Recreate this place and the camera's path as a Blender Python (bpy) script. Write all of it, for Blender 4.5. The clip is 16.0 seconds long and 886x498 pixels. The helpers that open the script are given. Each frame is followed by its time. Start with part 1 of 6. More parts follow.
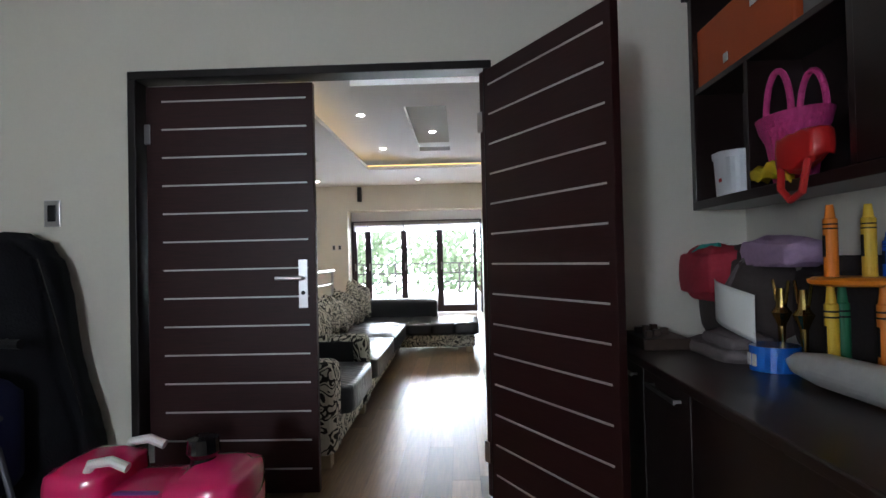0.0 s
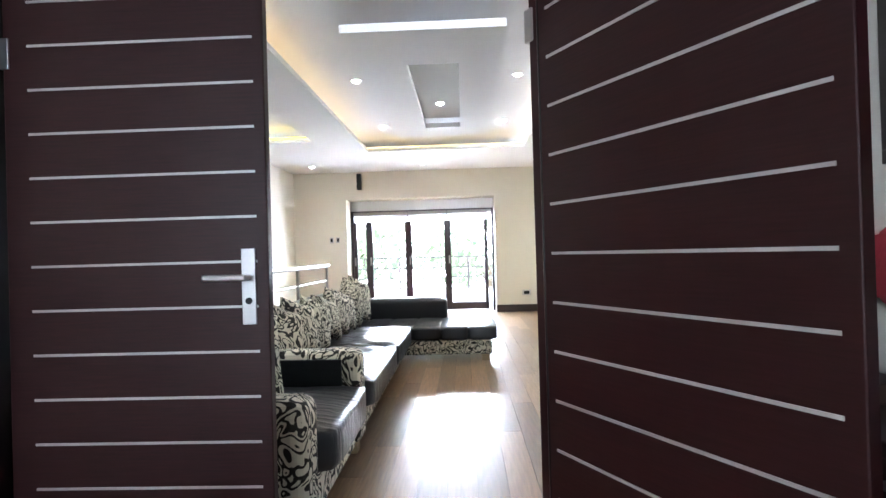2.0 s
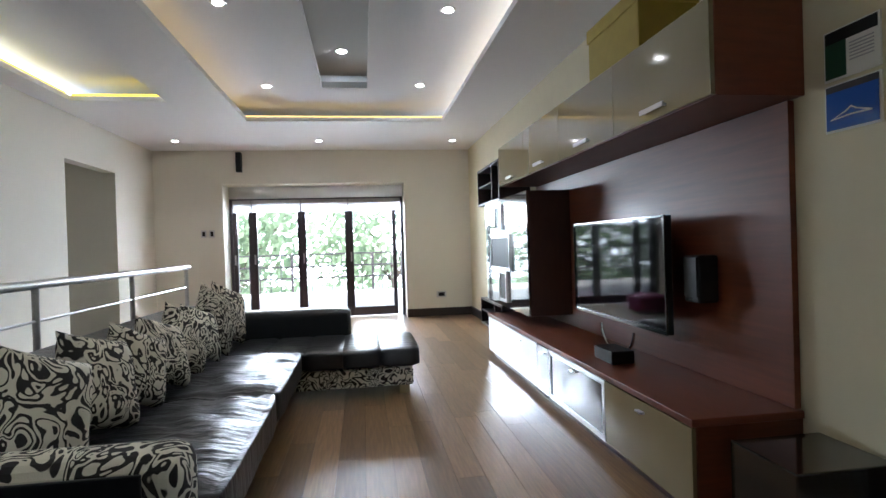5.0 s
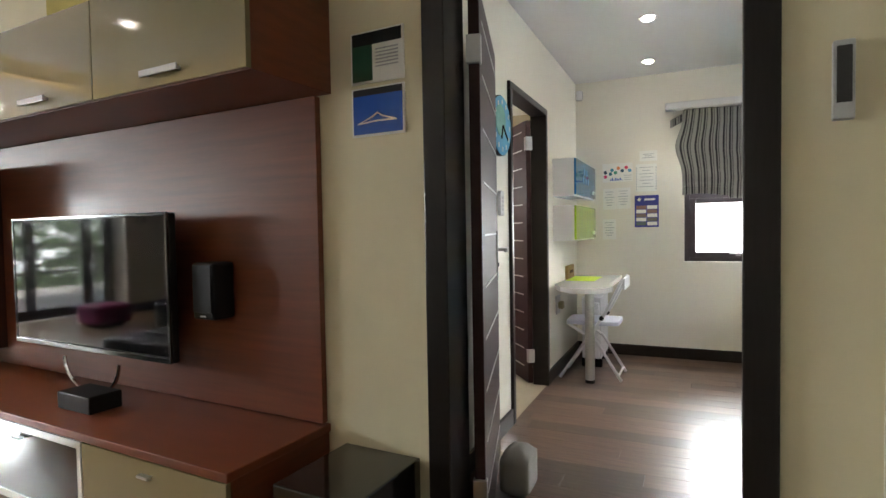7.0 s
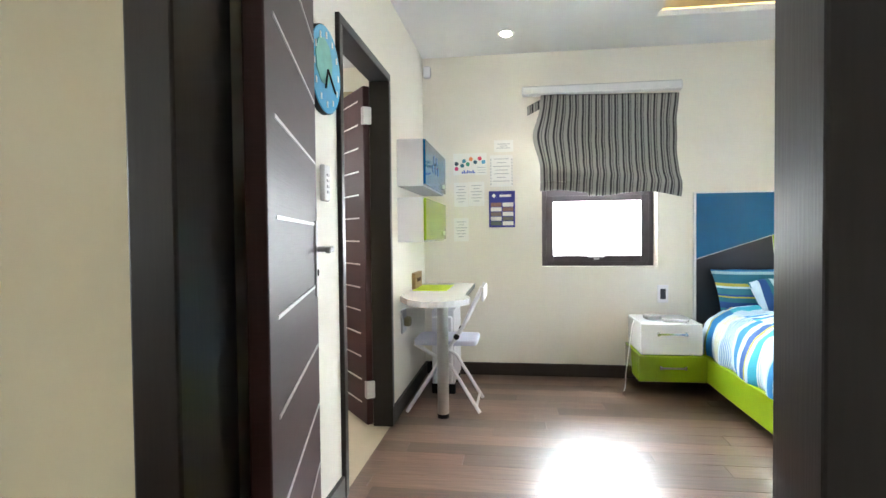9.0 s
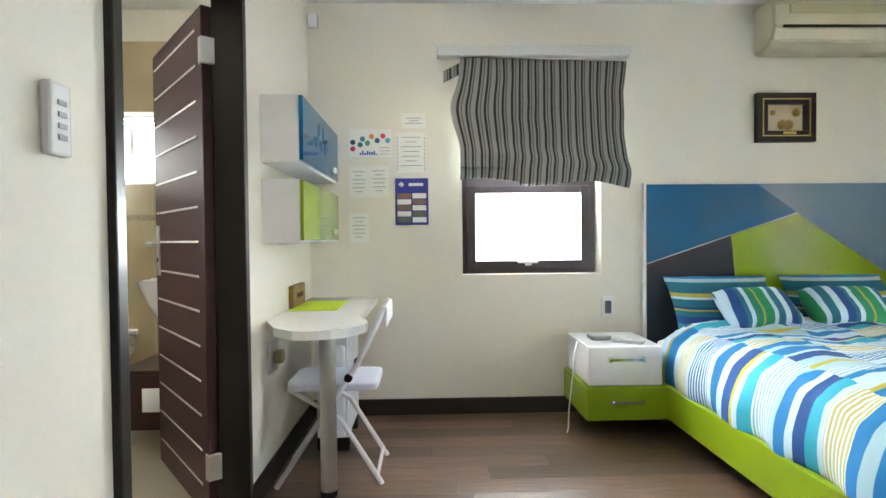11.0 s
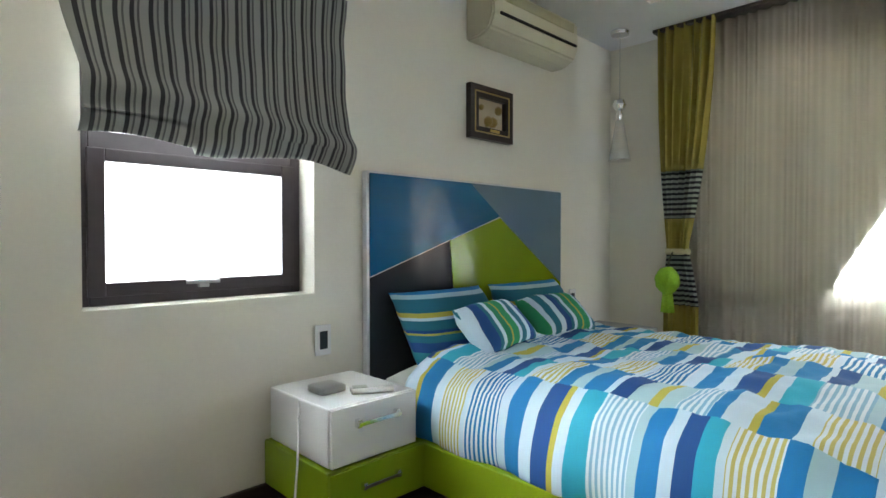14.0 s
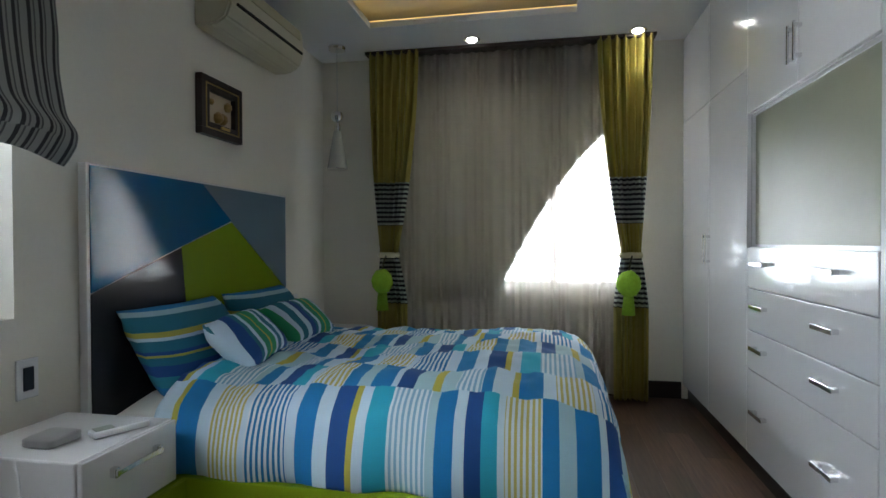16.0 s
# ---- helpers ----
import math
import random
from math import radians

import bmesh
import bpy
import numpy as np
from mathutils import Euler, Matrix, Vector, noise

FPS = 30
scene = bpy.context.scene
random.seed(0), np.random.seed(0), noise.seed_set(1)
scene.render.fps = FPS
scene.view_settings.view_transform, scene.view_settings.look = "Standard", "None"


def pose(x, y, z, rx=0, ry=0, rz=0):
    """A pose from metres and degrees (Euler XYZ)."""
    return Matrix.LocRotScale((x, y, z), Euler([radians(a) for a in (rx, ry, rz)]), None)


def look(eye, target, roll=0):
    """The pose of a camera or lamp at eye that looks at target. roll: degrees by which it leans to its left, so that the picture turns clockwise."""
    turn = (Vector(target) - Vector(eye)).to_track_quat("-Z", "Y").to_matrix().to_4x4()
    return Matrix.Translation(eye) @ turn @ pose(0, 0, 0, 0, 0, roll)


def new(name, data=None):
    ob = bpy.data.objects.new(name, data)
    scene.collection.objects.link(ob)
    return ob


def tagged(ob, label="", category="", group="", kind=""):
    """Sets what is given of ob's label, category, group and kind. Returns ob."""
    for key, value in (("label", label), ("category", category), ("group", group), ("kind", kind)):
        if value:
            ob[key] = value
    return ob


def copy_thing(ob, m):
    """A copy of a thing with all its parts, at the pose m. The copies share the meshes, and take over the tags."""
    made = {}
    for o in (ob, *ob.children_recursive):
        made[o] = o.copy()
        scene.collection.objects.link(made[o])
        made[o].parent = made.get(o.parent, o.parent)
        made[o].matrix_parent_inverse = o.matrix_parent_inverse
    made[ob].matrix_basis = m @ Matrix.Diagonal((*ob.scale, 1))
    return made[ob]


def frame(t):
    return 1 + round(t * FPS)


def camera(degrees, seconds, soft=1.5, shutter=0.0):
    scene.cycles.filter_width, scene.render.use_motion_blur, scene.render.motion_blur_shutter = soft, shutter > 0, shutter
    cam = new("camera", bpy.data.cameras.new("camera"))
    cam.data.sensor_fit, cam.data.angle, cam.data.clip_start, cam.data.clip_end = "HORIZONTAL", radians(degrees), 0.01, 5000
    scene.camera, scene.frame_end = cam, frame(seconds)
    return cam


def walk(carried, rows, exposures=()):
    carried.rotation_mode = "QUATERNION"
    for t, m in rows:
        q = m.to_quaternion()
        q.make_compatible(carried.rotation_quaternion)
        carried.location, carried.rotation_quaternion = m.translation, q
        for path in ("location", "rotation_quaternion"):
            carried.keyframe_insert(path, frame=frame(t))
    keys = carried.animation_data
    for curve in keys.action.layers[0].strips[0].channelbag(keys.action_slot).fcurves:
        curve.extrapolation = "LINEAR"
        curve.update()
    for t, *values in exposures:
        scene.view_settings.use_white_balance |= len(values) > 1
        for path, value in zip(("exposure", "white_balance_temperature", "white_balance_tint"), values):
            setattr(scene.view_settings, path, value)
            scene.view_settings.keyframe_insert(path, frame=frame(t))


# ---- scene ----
cam = camera(78.0, 16.0)
PATH = [
    (0, (0.831, 0.715, 1.162), (0.772, 2.714, 1.195), -1.3),
    (0.5, (0.84, 0.92, 1.181), (0.788, 2.919, 1.208), -1.4),
    (1, (0.811, 1.152, 1.157), (0.749, 3.151, 1.177), -1.5),
    (1.5, (0.77, 1.412, 1.164), (0.7, 3.411, 1.179), -1.5),
    (2, (0.731, 1.72, 1.141), (0.655, 3.718, 1.153), -1.6),
    (2.5, (0.713, 1.997, 1.139), (0.618, 3.995, 1.148), -1.6),
    (3, (0.675, 2.315, 1.142), (0.58, 4.312, 1.148), -2.0),
    (3.2, (0.675, 2.401, 1.137), (0.58, 4.398, 1.145), -1.9),
    (5.3, (0.64, 3.31, 1.159), (1.149, 5.243, 1.129), -1.6),
    (5.5, (0.649, 3.386, 1.161), (1.333, 5.265, 1.126), -1.5),
    (6, (0.677, 3.507, 1.168), (1.734, 5.204, 1.109), -1.3),
    (6.3, (0.663, 3.626, 1.191), (2.044, 5.07, 1.108), -1.0),
    (6.5, (0.667, 3.696, 1.201), (2.226, 4.947, 1.123), -0.9),
    (7, (0.743, 3.774, 1.181), (2.506, 4.714, 1.112), -1.0),
    (7.5, (0.904, 3.869, 1.195), (2.757, 4.618, 1.124), -0.9),
    (8, (1.13, 3.97, 1.165), (3.031, 4.589, 1.096), -0.4),
    (8.5, (1.358, 4.036, 1.158), (3.297, 4.521, 1.092), -0.5),
    (9, (1.64, 4.068, 1.122), (3.598, 4.468, 1.07), -0.6),
    (9.2, (1.74, 4.08, 1.117), (3.705, 4.452, 1.067), -0.6),
    (11.4, (2.813, 4.198, 1.092), (4.811, 4.135, 1.052), -0.5),
    (12, (3.115, 4.257, 1.105), (5.087, 3.925, 1.06), -0.3),
    (12.5, (3.343, 4.296, 1.112), (5.261, 3.729, 1.058), -0.1),
    (13, (3.532, 4.332, 1.104), (5.373, 3.553, 1.056), 0.0),
    (13.5, (3.706, 4.381, 1.11), (5.422, 3.354, 1.068), 0.1),
    (14, (3.877, 4.436, 1.102), (5.394, 3.133, 1.065), 0.0),
    (14.5, (4.058, 4.478, 1.086), (5.376, 2.973, 1.058), -0.2),
    (15, (4.156, 4.578, 1.096), (5.193, 2.869, 1.061), -0.3),
    (15.5, (4.208, 4.661, 1.123), (4.933, 2.798, 1.082), 0.1),
    (16, (4.226, 4.708, 1.114), (4.725, 2.771, 1.088), -0.2),
]
EXPO = [(0.0, 2.05, 5750, 10), (0.6, 2.85, 5750, 10), (1.4, 3.2, 5600, 10), (3.2, 2.9, 5500, 10), (5.3, 1.82, 5600, 10), (6.0, 1.55, 5600, 10), (6.5, 2.25, 6100, 10),
        (7.0, 2.7, 6500, 10), (8.0, 3.25, 6300, 9), (9.0, 3.33, 6200, 8), (11.5, 2.95, 6300, 6), (12.5, 2.88, 6300, 6), (13.5, 2.55, 6200, 5),
        (14.5, 2.05, 6150, 6), (15.2, 1.62, 5900, 7), (16.0, 1.15, 5900, 8)]
walk(cam, [(t, look(eye, target, roll)) for t, eye, target, roll in PATH], EXPO)

# The bedroom wing stands at a slight angle to the lounge; its things are placed in its own axes.
BEDROOM = pose(0.342, -0.38, -0.003, 0, 0, 3.7)
ROOM = Matrix.Identity(4)

# ---- sky, sun and the light of the openings ----
world = bpy.data.worlds.new("sky")
scene.world = world
world.use_nodes = True
wn = world.node_tree
sky = wn.nodes.new("ShaderNodeTexSky")
sky.sky_type, sky.sun_disc = "NISHITA", False
sky.sun_elevation, sky.sun_rotation = radians(56), radians(171)
wn.links.new(sky.outputs["Color"], wn.nodes["Background"].inputs["Color"])
wn.nodes["Background"].inputs["Strength"].default_value = 0.15


def lamp(name, kind, m, energy, colour=(1, 1, 1), size=(1, 1), **more):
    data = bpy.data.lights.new(name, kind)
    data.energy, data.color = energy, colour
    if kind == "AREA":
        data.shape, data.size, data.size_y = "RECTANGLE", size[0], size[1]
    for key, value in more.items():
        if key == "angle":
            data.angle = value
        elif key == "spread":
            data.spread = value
        elif key == "spot":
            data.spot_size, data.spot_blend, data.shadow_soft_size = value, 0.7, 0.04
    ob = new(name, data)
    ob.matrix_world = m
    return ob


lamp("sun", "SUN", look((0, 0, 30), (-3, 20, 0)), 4.5, (1, 0.95, 0.87), angle=radians(0.6))
DAY = (0.93, 0.97, 1.0)
lamp("daylight_balcony_doors", "AREA", look((-0.1, 12.62, 1.70), (-0.1, 9.0, 0.2)), 68, DAY, (2.7, 0.5))
lamp("daylight_bedroom_window", "AREA", BEDROOM @ look((6.3, 3.73, 1.3), (4.6, 3.3, 0.35)), 14, DAY, (0.8, 1.0), spread=radians(140))
lamp("daylight_curtain_window", "AREA", BEDROOM @ look((4.2, 0.40, 1.45), (4.2, 5, 0.9)), 26, DAY, (1.5, 1.3))
# fill light for the playroom, from a window added out of view
lamp("playroom_fill_light", "AREA", look((-0.62, -1.72, 1.42), (1.2, 2.6, 0.8)), 8, DAY, (0.5, 0.8))

# ---- materials ----


def mat(name, colour, rough=0.5, metal=0.0, grain=0.0, scale=30.0, bump=0.0, coat=0.0, stretch=(1, 1, 1), rand=0.0, big=0.0, spec=0.5):
    m = bpy.data.materials.new(name)
    m.use_nodes = True
    nt = m.node_tree
    b = nt.nodes["Principled BSDF"]
    b.inputs["Roughness"].default_value = rough
    b.inputs["Metallic"].default_value = metal
    b.inputs["Coat Weight"].default_value = coat
    b.inputs["Coat Roughness"].default_value = 0.06
    b.inputs["Specular IOR Level"].default_value = spec
    b.inputs["Base Color"].default_value = (*colour, 1)
    if grain or bump or rand or big:
        tc = nt.nodes.new("ShaderNodeTexCoord")
        mp = nt.nodes.new("ShaderNodeMapping")
        mp.inputs["Scale"].default_value = stretch
        nt.links.new(tc.outputs["Object"], mp.inputs["Vector"])
        n = nt.nodes.new("ShaderNodeTexNoise")
        n.inputs["Scale"].default_value, n.inputs["Detail"].default_value = scale, 6
        nt.links.new(mp.outputs["Vector"], n.inputs["Vector"])
        value = math_node(nt, "MULTIPLY_ADD", n.outputs["Fac"], 2 * grain, 1 - grain)
        if big:
            n2 = nt.nodes.new("ShaderNodeTexNoise")
            n2.inputs["Scale"].default_value, n2.inputs["Detail"].default_value = 1.3, 3
            nt.links.new(tc.outputs["Object"], n2.inputs["Vector"])
            value = math_node(nt, "MULTIPLY", value, math_node(nt, "MULTIPLY_ADD", n2.outputs["Fac"], 2 * big, 1 - big))
            r = math_node(nt, "MULTIPLY_ADD", n2.outputs["Fac"], 0.16, rough - 0.08)
            nt.links.new(r, b.inputs["Roughness"])
        if rand:
            oi = nt.nodes.new("ShaderNodeObjectInfo")
            value = math_node(nt, "MULTIPLY", value, math_node(nt, "MULTIPLY_ADD", oi.outputs["Random"], 2 * rand, 1 - rand))
        mix = nt.nodes.new("ShaderNodeVectorMath")
        mix.operation = "SCALE"
        mix.inputs[0].default_value = colour
        nt.links.new(value, mix.inputs["Scale"])
        nt.links.new(mix.outputs["Vector"], b.inputs["Base Color"])
        if bump:
            bp = nt.nodes.new("ShaderNodeBump")
            bp.inputs["Strength"].default_value, bp.inputs["Distance"].default_value = bump, 0.01
            nt.links.new(n.outputs["Fac"], bp.inputs["Height"])
            nt.links.new(bp.outputs["Normal"], b.inputs["Normal"])
    return m


def math_node(nt, op, a, b, c=None):
    n = nt.nodes.new("ShaderNodeMath")
    n.operation = op
    for i, v in enumerate((a, b, c)):
        if v is None:
            continue
        if isinstance(v, (int, float)):
            n.inputs[i].default_value = v
        else:
            nt.links.new(v, n.inputs[i])
    return n.outputs[0]


def glow(name, colour, strength):
    m = bpy.data.materials.new(name)
    m.use_nodes = True
    b = m.node_tree.nodes["Principled BSDF"]
    b.inputs["Base Color"].default_value = (*colour, 1)
    b.inputs["Emission Color"].default_value = (*colour, 1)
    b.inputs["Emission Strength"].default_value = strength
    return m


def glass_mat(name, tint=(1, 1, 1), rough=0.0, clear=0.9):
    m = bpy.data.materials.new(name)
    m.use_nodes = True
    nt = m.node_tree
    out = nt.nodes["Material Output"]
    nt.nodes.remove(nt.nodes["Principled BSDF"])
    t, g, mix, f = (nt.nodes.new("ShaderNode" + k) for k in ("BsdfTransparent", "BsdfGlossy", "MixShader", "Fresnel"))
    t.inputs["Color"].default_value = (*tint, 1)
    g.inputs["Roughness"].default_value = rough
    f.inputs["IOR"].default_value = 1.45
    nt.links.new(f.outputs[0], mix.inputs[0])
    nt.links.new(t.outputs[0], mix.inputs[1])
    nt.links.new(g.outputs[0], mix.inputs[2])
    nt.links.new(mix.outputs[0], out.inputs["Surface"])
    return m


def sheer_mat(name, colour, see):
    """A thin woven cloth that lets part of the light straight through."""
    m = bpy.data.materials.new(name)
    m.use_nodes = True
    nt = m.node_tree
    out = nt.nodes["Material Output"]
    nt.nodes.remove(nt.nodes["Principled BSDF"])
    t, d, l, mix, mix2 = (nt.nodes.new("ShaderNode" + k) for k in ("BsdfTransparent", "BsdfDiffuse", "BsdfTranslucent", "MixShader", "MixShader"))
    d.inputs["Color"].default_value = l.inputs["Color"].default_value = (*colour, 1)
    mix.inputs[0].default_value, mix2.inputs[0].default_value = 0.5, see
    nt.links.new(d.outputs[0], mix.inputs[1])
    nt.links.new(l.outputs[0], mix.inputs[2])
    nt.links.new(mix.outputs[0], mix2.inputs[1])
    nt.links.new(t.outputs[0], mix2.inputs[2])
    nt.links.new(mix2.outputs[0], out.inputs["Surface"])
    return m


def scroll_mat(name):
    """Cream upholstery with curling black tendrils."""
    m = mat(name, (0.62, 0.58, 0.48), 0.85)
    nt = m.node_tree
    b = nt.nodes["Principled BSDF"]
    tc = nt.nodes.new("ShaderNodeTexCoord")
    n = nt.nodes.new("ShaderNodeTexNoise")
    n.inputs["Scale"].default_value, n.inputs["Detail"].default_value, n.inputs["Distortion"].default_value = 7.5, 0.5, 2.4
    nt.links.new(tc.outputs["Object"], n.inputs["Vector"])
    d = math_node(nt, "ABSOLUTE", math_node(nt, "SUBTRACT", math_node(nt, "FRACT", math_node(nt, "MULTIPLY", n.outputs["Fac"], 5.0), 0), 0.5), 0)
    ramp = nt.nodes.new("ShaderNodeValToRGB")
    e = ramp.color_ramp.elements
    e[0].position, e[0].color = 0.21, (0.012, 0.011, 0.010, 1)
    e[1].position, e[1].color = 0.26, (0.60, 0.57, 0.46, 1)
    nt.links.new(d, ramp.inputs[0])
    nt.links.new(ramp.outputs[0], b.inputs["Base Color"])
    weave = nt.nodes.new("ShaderNodeTexNoise")
    weave.inputs["Scale"].default_value = 250
    nt.links.new(tc.outputs["Object"], weave.inputs["Vector"])
    bp = nt.nodes.new("ShaderNodeBump")
    bp.inputs["Strength"].default_value, bp.inputs["Distance"].default_value = 0.3, 0.003
    nt.links.new(weave.outputs["Fac"], bp.inputs["Height"])
    nt.links.new(bp.outputs["Normal"], b.inputs["Normal"])
    return m


def stripe_mat(name, stops, uv=False, axis=0, period=1.0, rough=0.85, rows=0.0):
    """Woven stripes: stops are (position, colour) in one period along an axis, rows: the pattern is shifted in bands across it."""
    m = mat(name, (0.5, 0.5, 0.5), rough)
    nt = m.node_tree
    b = nt.nodes["Principled BSDF"]
    tc = nt.nodes.new("ShaderNodeTexCoord")
    sep = nt.nodes.new("ShaderNodeSeparateXYZ")
    nt.links.new(tc.outputs["UV" if uv else "Object"], sep.inputs[0])
    x = math_node(nt, "DIVIDE", sep.outputs[axis], period)
    if rows:
        over = math_node(nt, "MAXIMUM", math_node(nt, "SUBTRACT", sep.outputs[1], 0.40), 0.0)
        band = math_node(nt, "CEIL", math_node(nt, "DIVIDE", over, rows), 0)
        x = math_node(nt, "ADD", x, math_node(nt, "MULTIPLY", band, 0.37))
    x = math_node(nt, "FRACT", x, 0)
    ramp = nt.nodes.new("ShaderNodeValToRGB")
    ramp.color_ramp.interpolation = "CONSTANT"
    e = ramp.color_ramp.elements
    while len(e) < len(stops):
        e.new(1.0)
    for k, (p, c) in enumerate(stops):
        e[k].position, e[k].color = p, (*c[:3], 0 if len(c) == 4 else 1)
    nt.links.new(x, ramp.inputs[0])
    fine = math_node(nt, "GREATER_THAN", math_node(nt, "FRACT", math_node(nt, "DIVIDE", sep.outputs[axis], 0.019), 0), 0.5)
    lines = math_node(nt, "MULTIPLY", fine, math_node(nt, "SUBTRACT", 1.0, ramp.outputs[1]))
    cloth = nt.nodes.new("ShaderNodeMix")
    cloth.data_type = "RGBA"
    cloth.inputs[7].default_value = (0.66, 0.74, 0.80, 1)
    nt.links.new(lines, cloth.inputs[0])
    nt.links.new(ramp.outputs[0], cloth.inputs[6])
    nt.links.new(cloth.outputs[2], b.inputs["Base Color"])
    weave = nt.nodes.new("ShaderNodeTexNoise")
    weave.inputs["Scale"].default_value = 180
    nt.links.new(tc.outputs["Object"], weave.inputs["Vector"])
    bp = nt.nodes.new("ShaderNodeBump")
    bp.inputs["Strength"].default_value, bp.inputs["Distance"].default_value = 0.25, 0.003
    nt.links.new(weave.outputs["Fac"], bp.inputs["Height"])
    nt.links.new(bp.outputs["Normal"], b.inputs["Normal"])
    return m


M_WALL = mat("wall_paint_cream", (0.70, 0.67, 0.58), 0.75, grain=0.03, scale=60, bump=0.06, big=0.03)
M_WALL_TV = mat("wall_paint_ochre", (0.66, 0.60, 0.42), 0.75, grain=0.05, scale=9, bump=0.06, big=0.05)
M_WALL_BED = mat("wall_paint_ivory", (0.76, 0.73, 0.65), 0.75, grain=0.03, scale=60, bump=0.06, big=0.03)
M_CEIL = mat("ceiling_paint_white", (0.82, 0.82, 0.83), 0.8, grain=0.02, scale=40, bump=0.03)
M_WHITE = mat("white_lacquer", (0.82, 0.82, 0.84), 0.22, coat=0.6, grain=0.01, scale=8)
M_WENGE = mat("dark_wenge_wood", (0.016, 0.0075, 0.007), 0.34, grain=0.5, scale=14, bump=0.05, stretch=(0.6, 0.6, 12), coat=0.15)
M_WENGEH = mat("dark_wenge_wood_across", (0.027, 0.0062, 0.0064), 0.46, grain=0.5, scale=14, bump=0.05, stretch=(0.6, 0.6, 14), spec=0.3)
M_FRAME = mat("dark_door_frame", (0.011, 0.008, 0.0075), 0.36, grain=0.4, scale=16, bump=0.04, stretch=(9, 9, 0.6), coat=0.05, spec=0.35)
M_WINFRAME = mat("dark_window_frame", (0.048, 0.036, 0.042), 0.4, grain=0.2, scale=20)
M_STEEL = mat("brushed_steel", (0.52, 0.52, 0.52), 0.3, 1.0, grain=0.05, scale=80)
M_INLAY = mat("satin_inlay", (0.55, 0.54, 0.53), 0.5, 0.3)
M_CHROME = mat("chrome", (0.75, 0.75, 0.77), 0.12, 1.0)
M_LOUNGE = mat("oak_plank_warm", (0.20, 0.120, 0.060), 0.33, grain=0.6, scale=9, bump=0.05, stretch=(7, 0.5, 1), rand=0.38, coat=0.25)
M_BEDFLOOR = mat("walnut_plank_grey", (0.115, 0.070, 0.048), 0.34, grain=0.7, scale=9, bump=0.05, stretch=(7, 0.5, 1), rand=0.42, coat=0.25)
M_UNDER = mat("floor_joint", (0.035, 0.023, 0.015), 0.8)
M_CHERRY = mat("cherry_veneer", (0.15, 0.038, 0.013), 0.44, grain=0.4, scale=7, bump=0.02, stretch=(1, 0.4, 7), coat=0.04)
M_CHERRYDK = mat("cherry_veneer_dark", (0.045, 0.016, 0.010), 0.4, grain=0.3, scale=7, stretch=(5, 0.5, 1))
M_OLIVE = mat("olive_gloss_glass", (0.26, 0.225, 0.125), 0.10, coat=1.0, grain=0.03, scale=5)
M_BLACKGLOSS = mat("black_gloss", (0.008, 0.008, 0.009), 0.12, coat=0.4)
M_BLACK = mat("black_plastic", (0.010, 0.010, 0.011), 0.5, grain=0.1, scale=60, spec=0.22)
M_LEATHER = mat("black_leather", (0.012, 0.014, 0.017), 0.33, grain=0.3, scale=7, bump=1.0, spec=0.5, stretch=(0.7, 4.0, 1))
M_SCROLL = scroll_mat("scroll_upholstery")
M_BLUE = mat("petrol_blue_gloss", (0.008, 0.105, 0.24), 0.1, coat=0.1, spec=0.3, grain=0.03, scale=6)
M_LIME = mat("lime_gloss", (0.235, 0.33, 0.012), 0.14, coat=0.15, spec=0.35, grain=0.03, scale=6)
M_GREYBLUE = mat("grey_blue_gloss", (0.16, 0.24, 0.31), 0.12, coat=0.1, spec=0.3, grain=0.03, scale=6)
M_CHARCOAL = mat("charcoal_gloss", (0.028, 0.030, 0.038), 0.1, coat=0.1, spec=0.3, grain=0.05, scale=6)
M_CURTAIN = mat("lime_satin_curtain", (0.33, 0.27, 0.05), 0.55, grain=0.12, scale=60, bump=0.1, stretch=(6, 6, 0.4))
M_SHEER = sheer_mat("sheer_voile", (0.54, 0.49, 0.43), 0.42)
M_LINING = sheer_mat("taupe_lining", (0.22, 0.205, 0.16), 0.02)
M_GLASS = glass_mat("window_glass")
M_FROST = sheer_mat("frosted_glass", (0.9, 0.92, 0.93), 0.3)
M_LAMP = glow("lamp_glow", (1.0, 0.93, 0.82), 7)
M_LED = glow("led_strip_glow", (1.0, 0.66, 0.20), 0.4)
M_LEDY = glow("led_strip_yellow_glow", (1.0, 0.72, 0.05), 0.6)
M_PAPER = mat("paper_white", (0.80, 0.80, 0.76), 0.7)
M_INK = mat("printed_grey", (0.40, 0.41, 0.43), 0.7)
M_BASEBOARD = mat("dark_skirting", (0.022, 0.014, 0.012), 0.4, grain=0.3, scale=12, stretch=(1, 1, 8))

# ---- building helpers ----


def bm_box(bm, a, b, m=None):
    """A box from corner a to corner b, turned by m."""
    vs = [bm.verts.new((x, y, z)) for x in (a[0], b[0]) for y in (a[1], b[1]) for z in (a[2], b[2])]
    for f in ((0, 1, 3, 2), (4, 6, 7, 5), (0, 4, 5, 1), (2, 3, 7, 6), (0, 2, 6, 4), (1, 5, 7, 3)):
        bm.faces.new([vs[k] for k in f])
    if m is not None:
        bmesh.ops.transform(bm, matrix=m, verts=vs)
    return vs


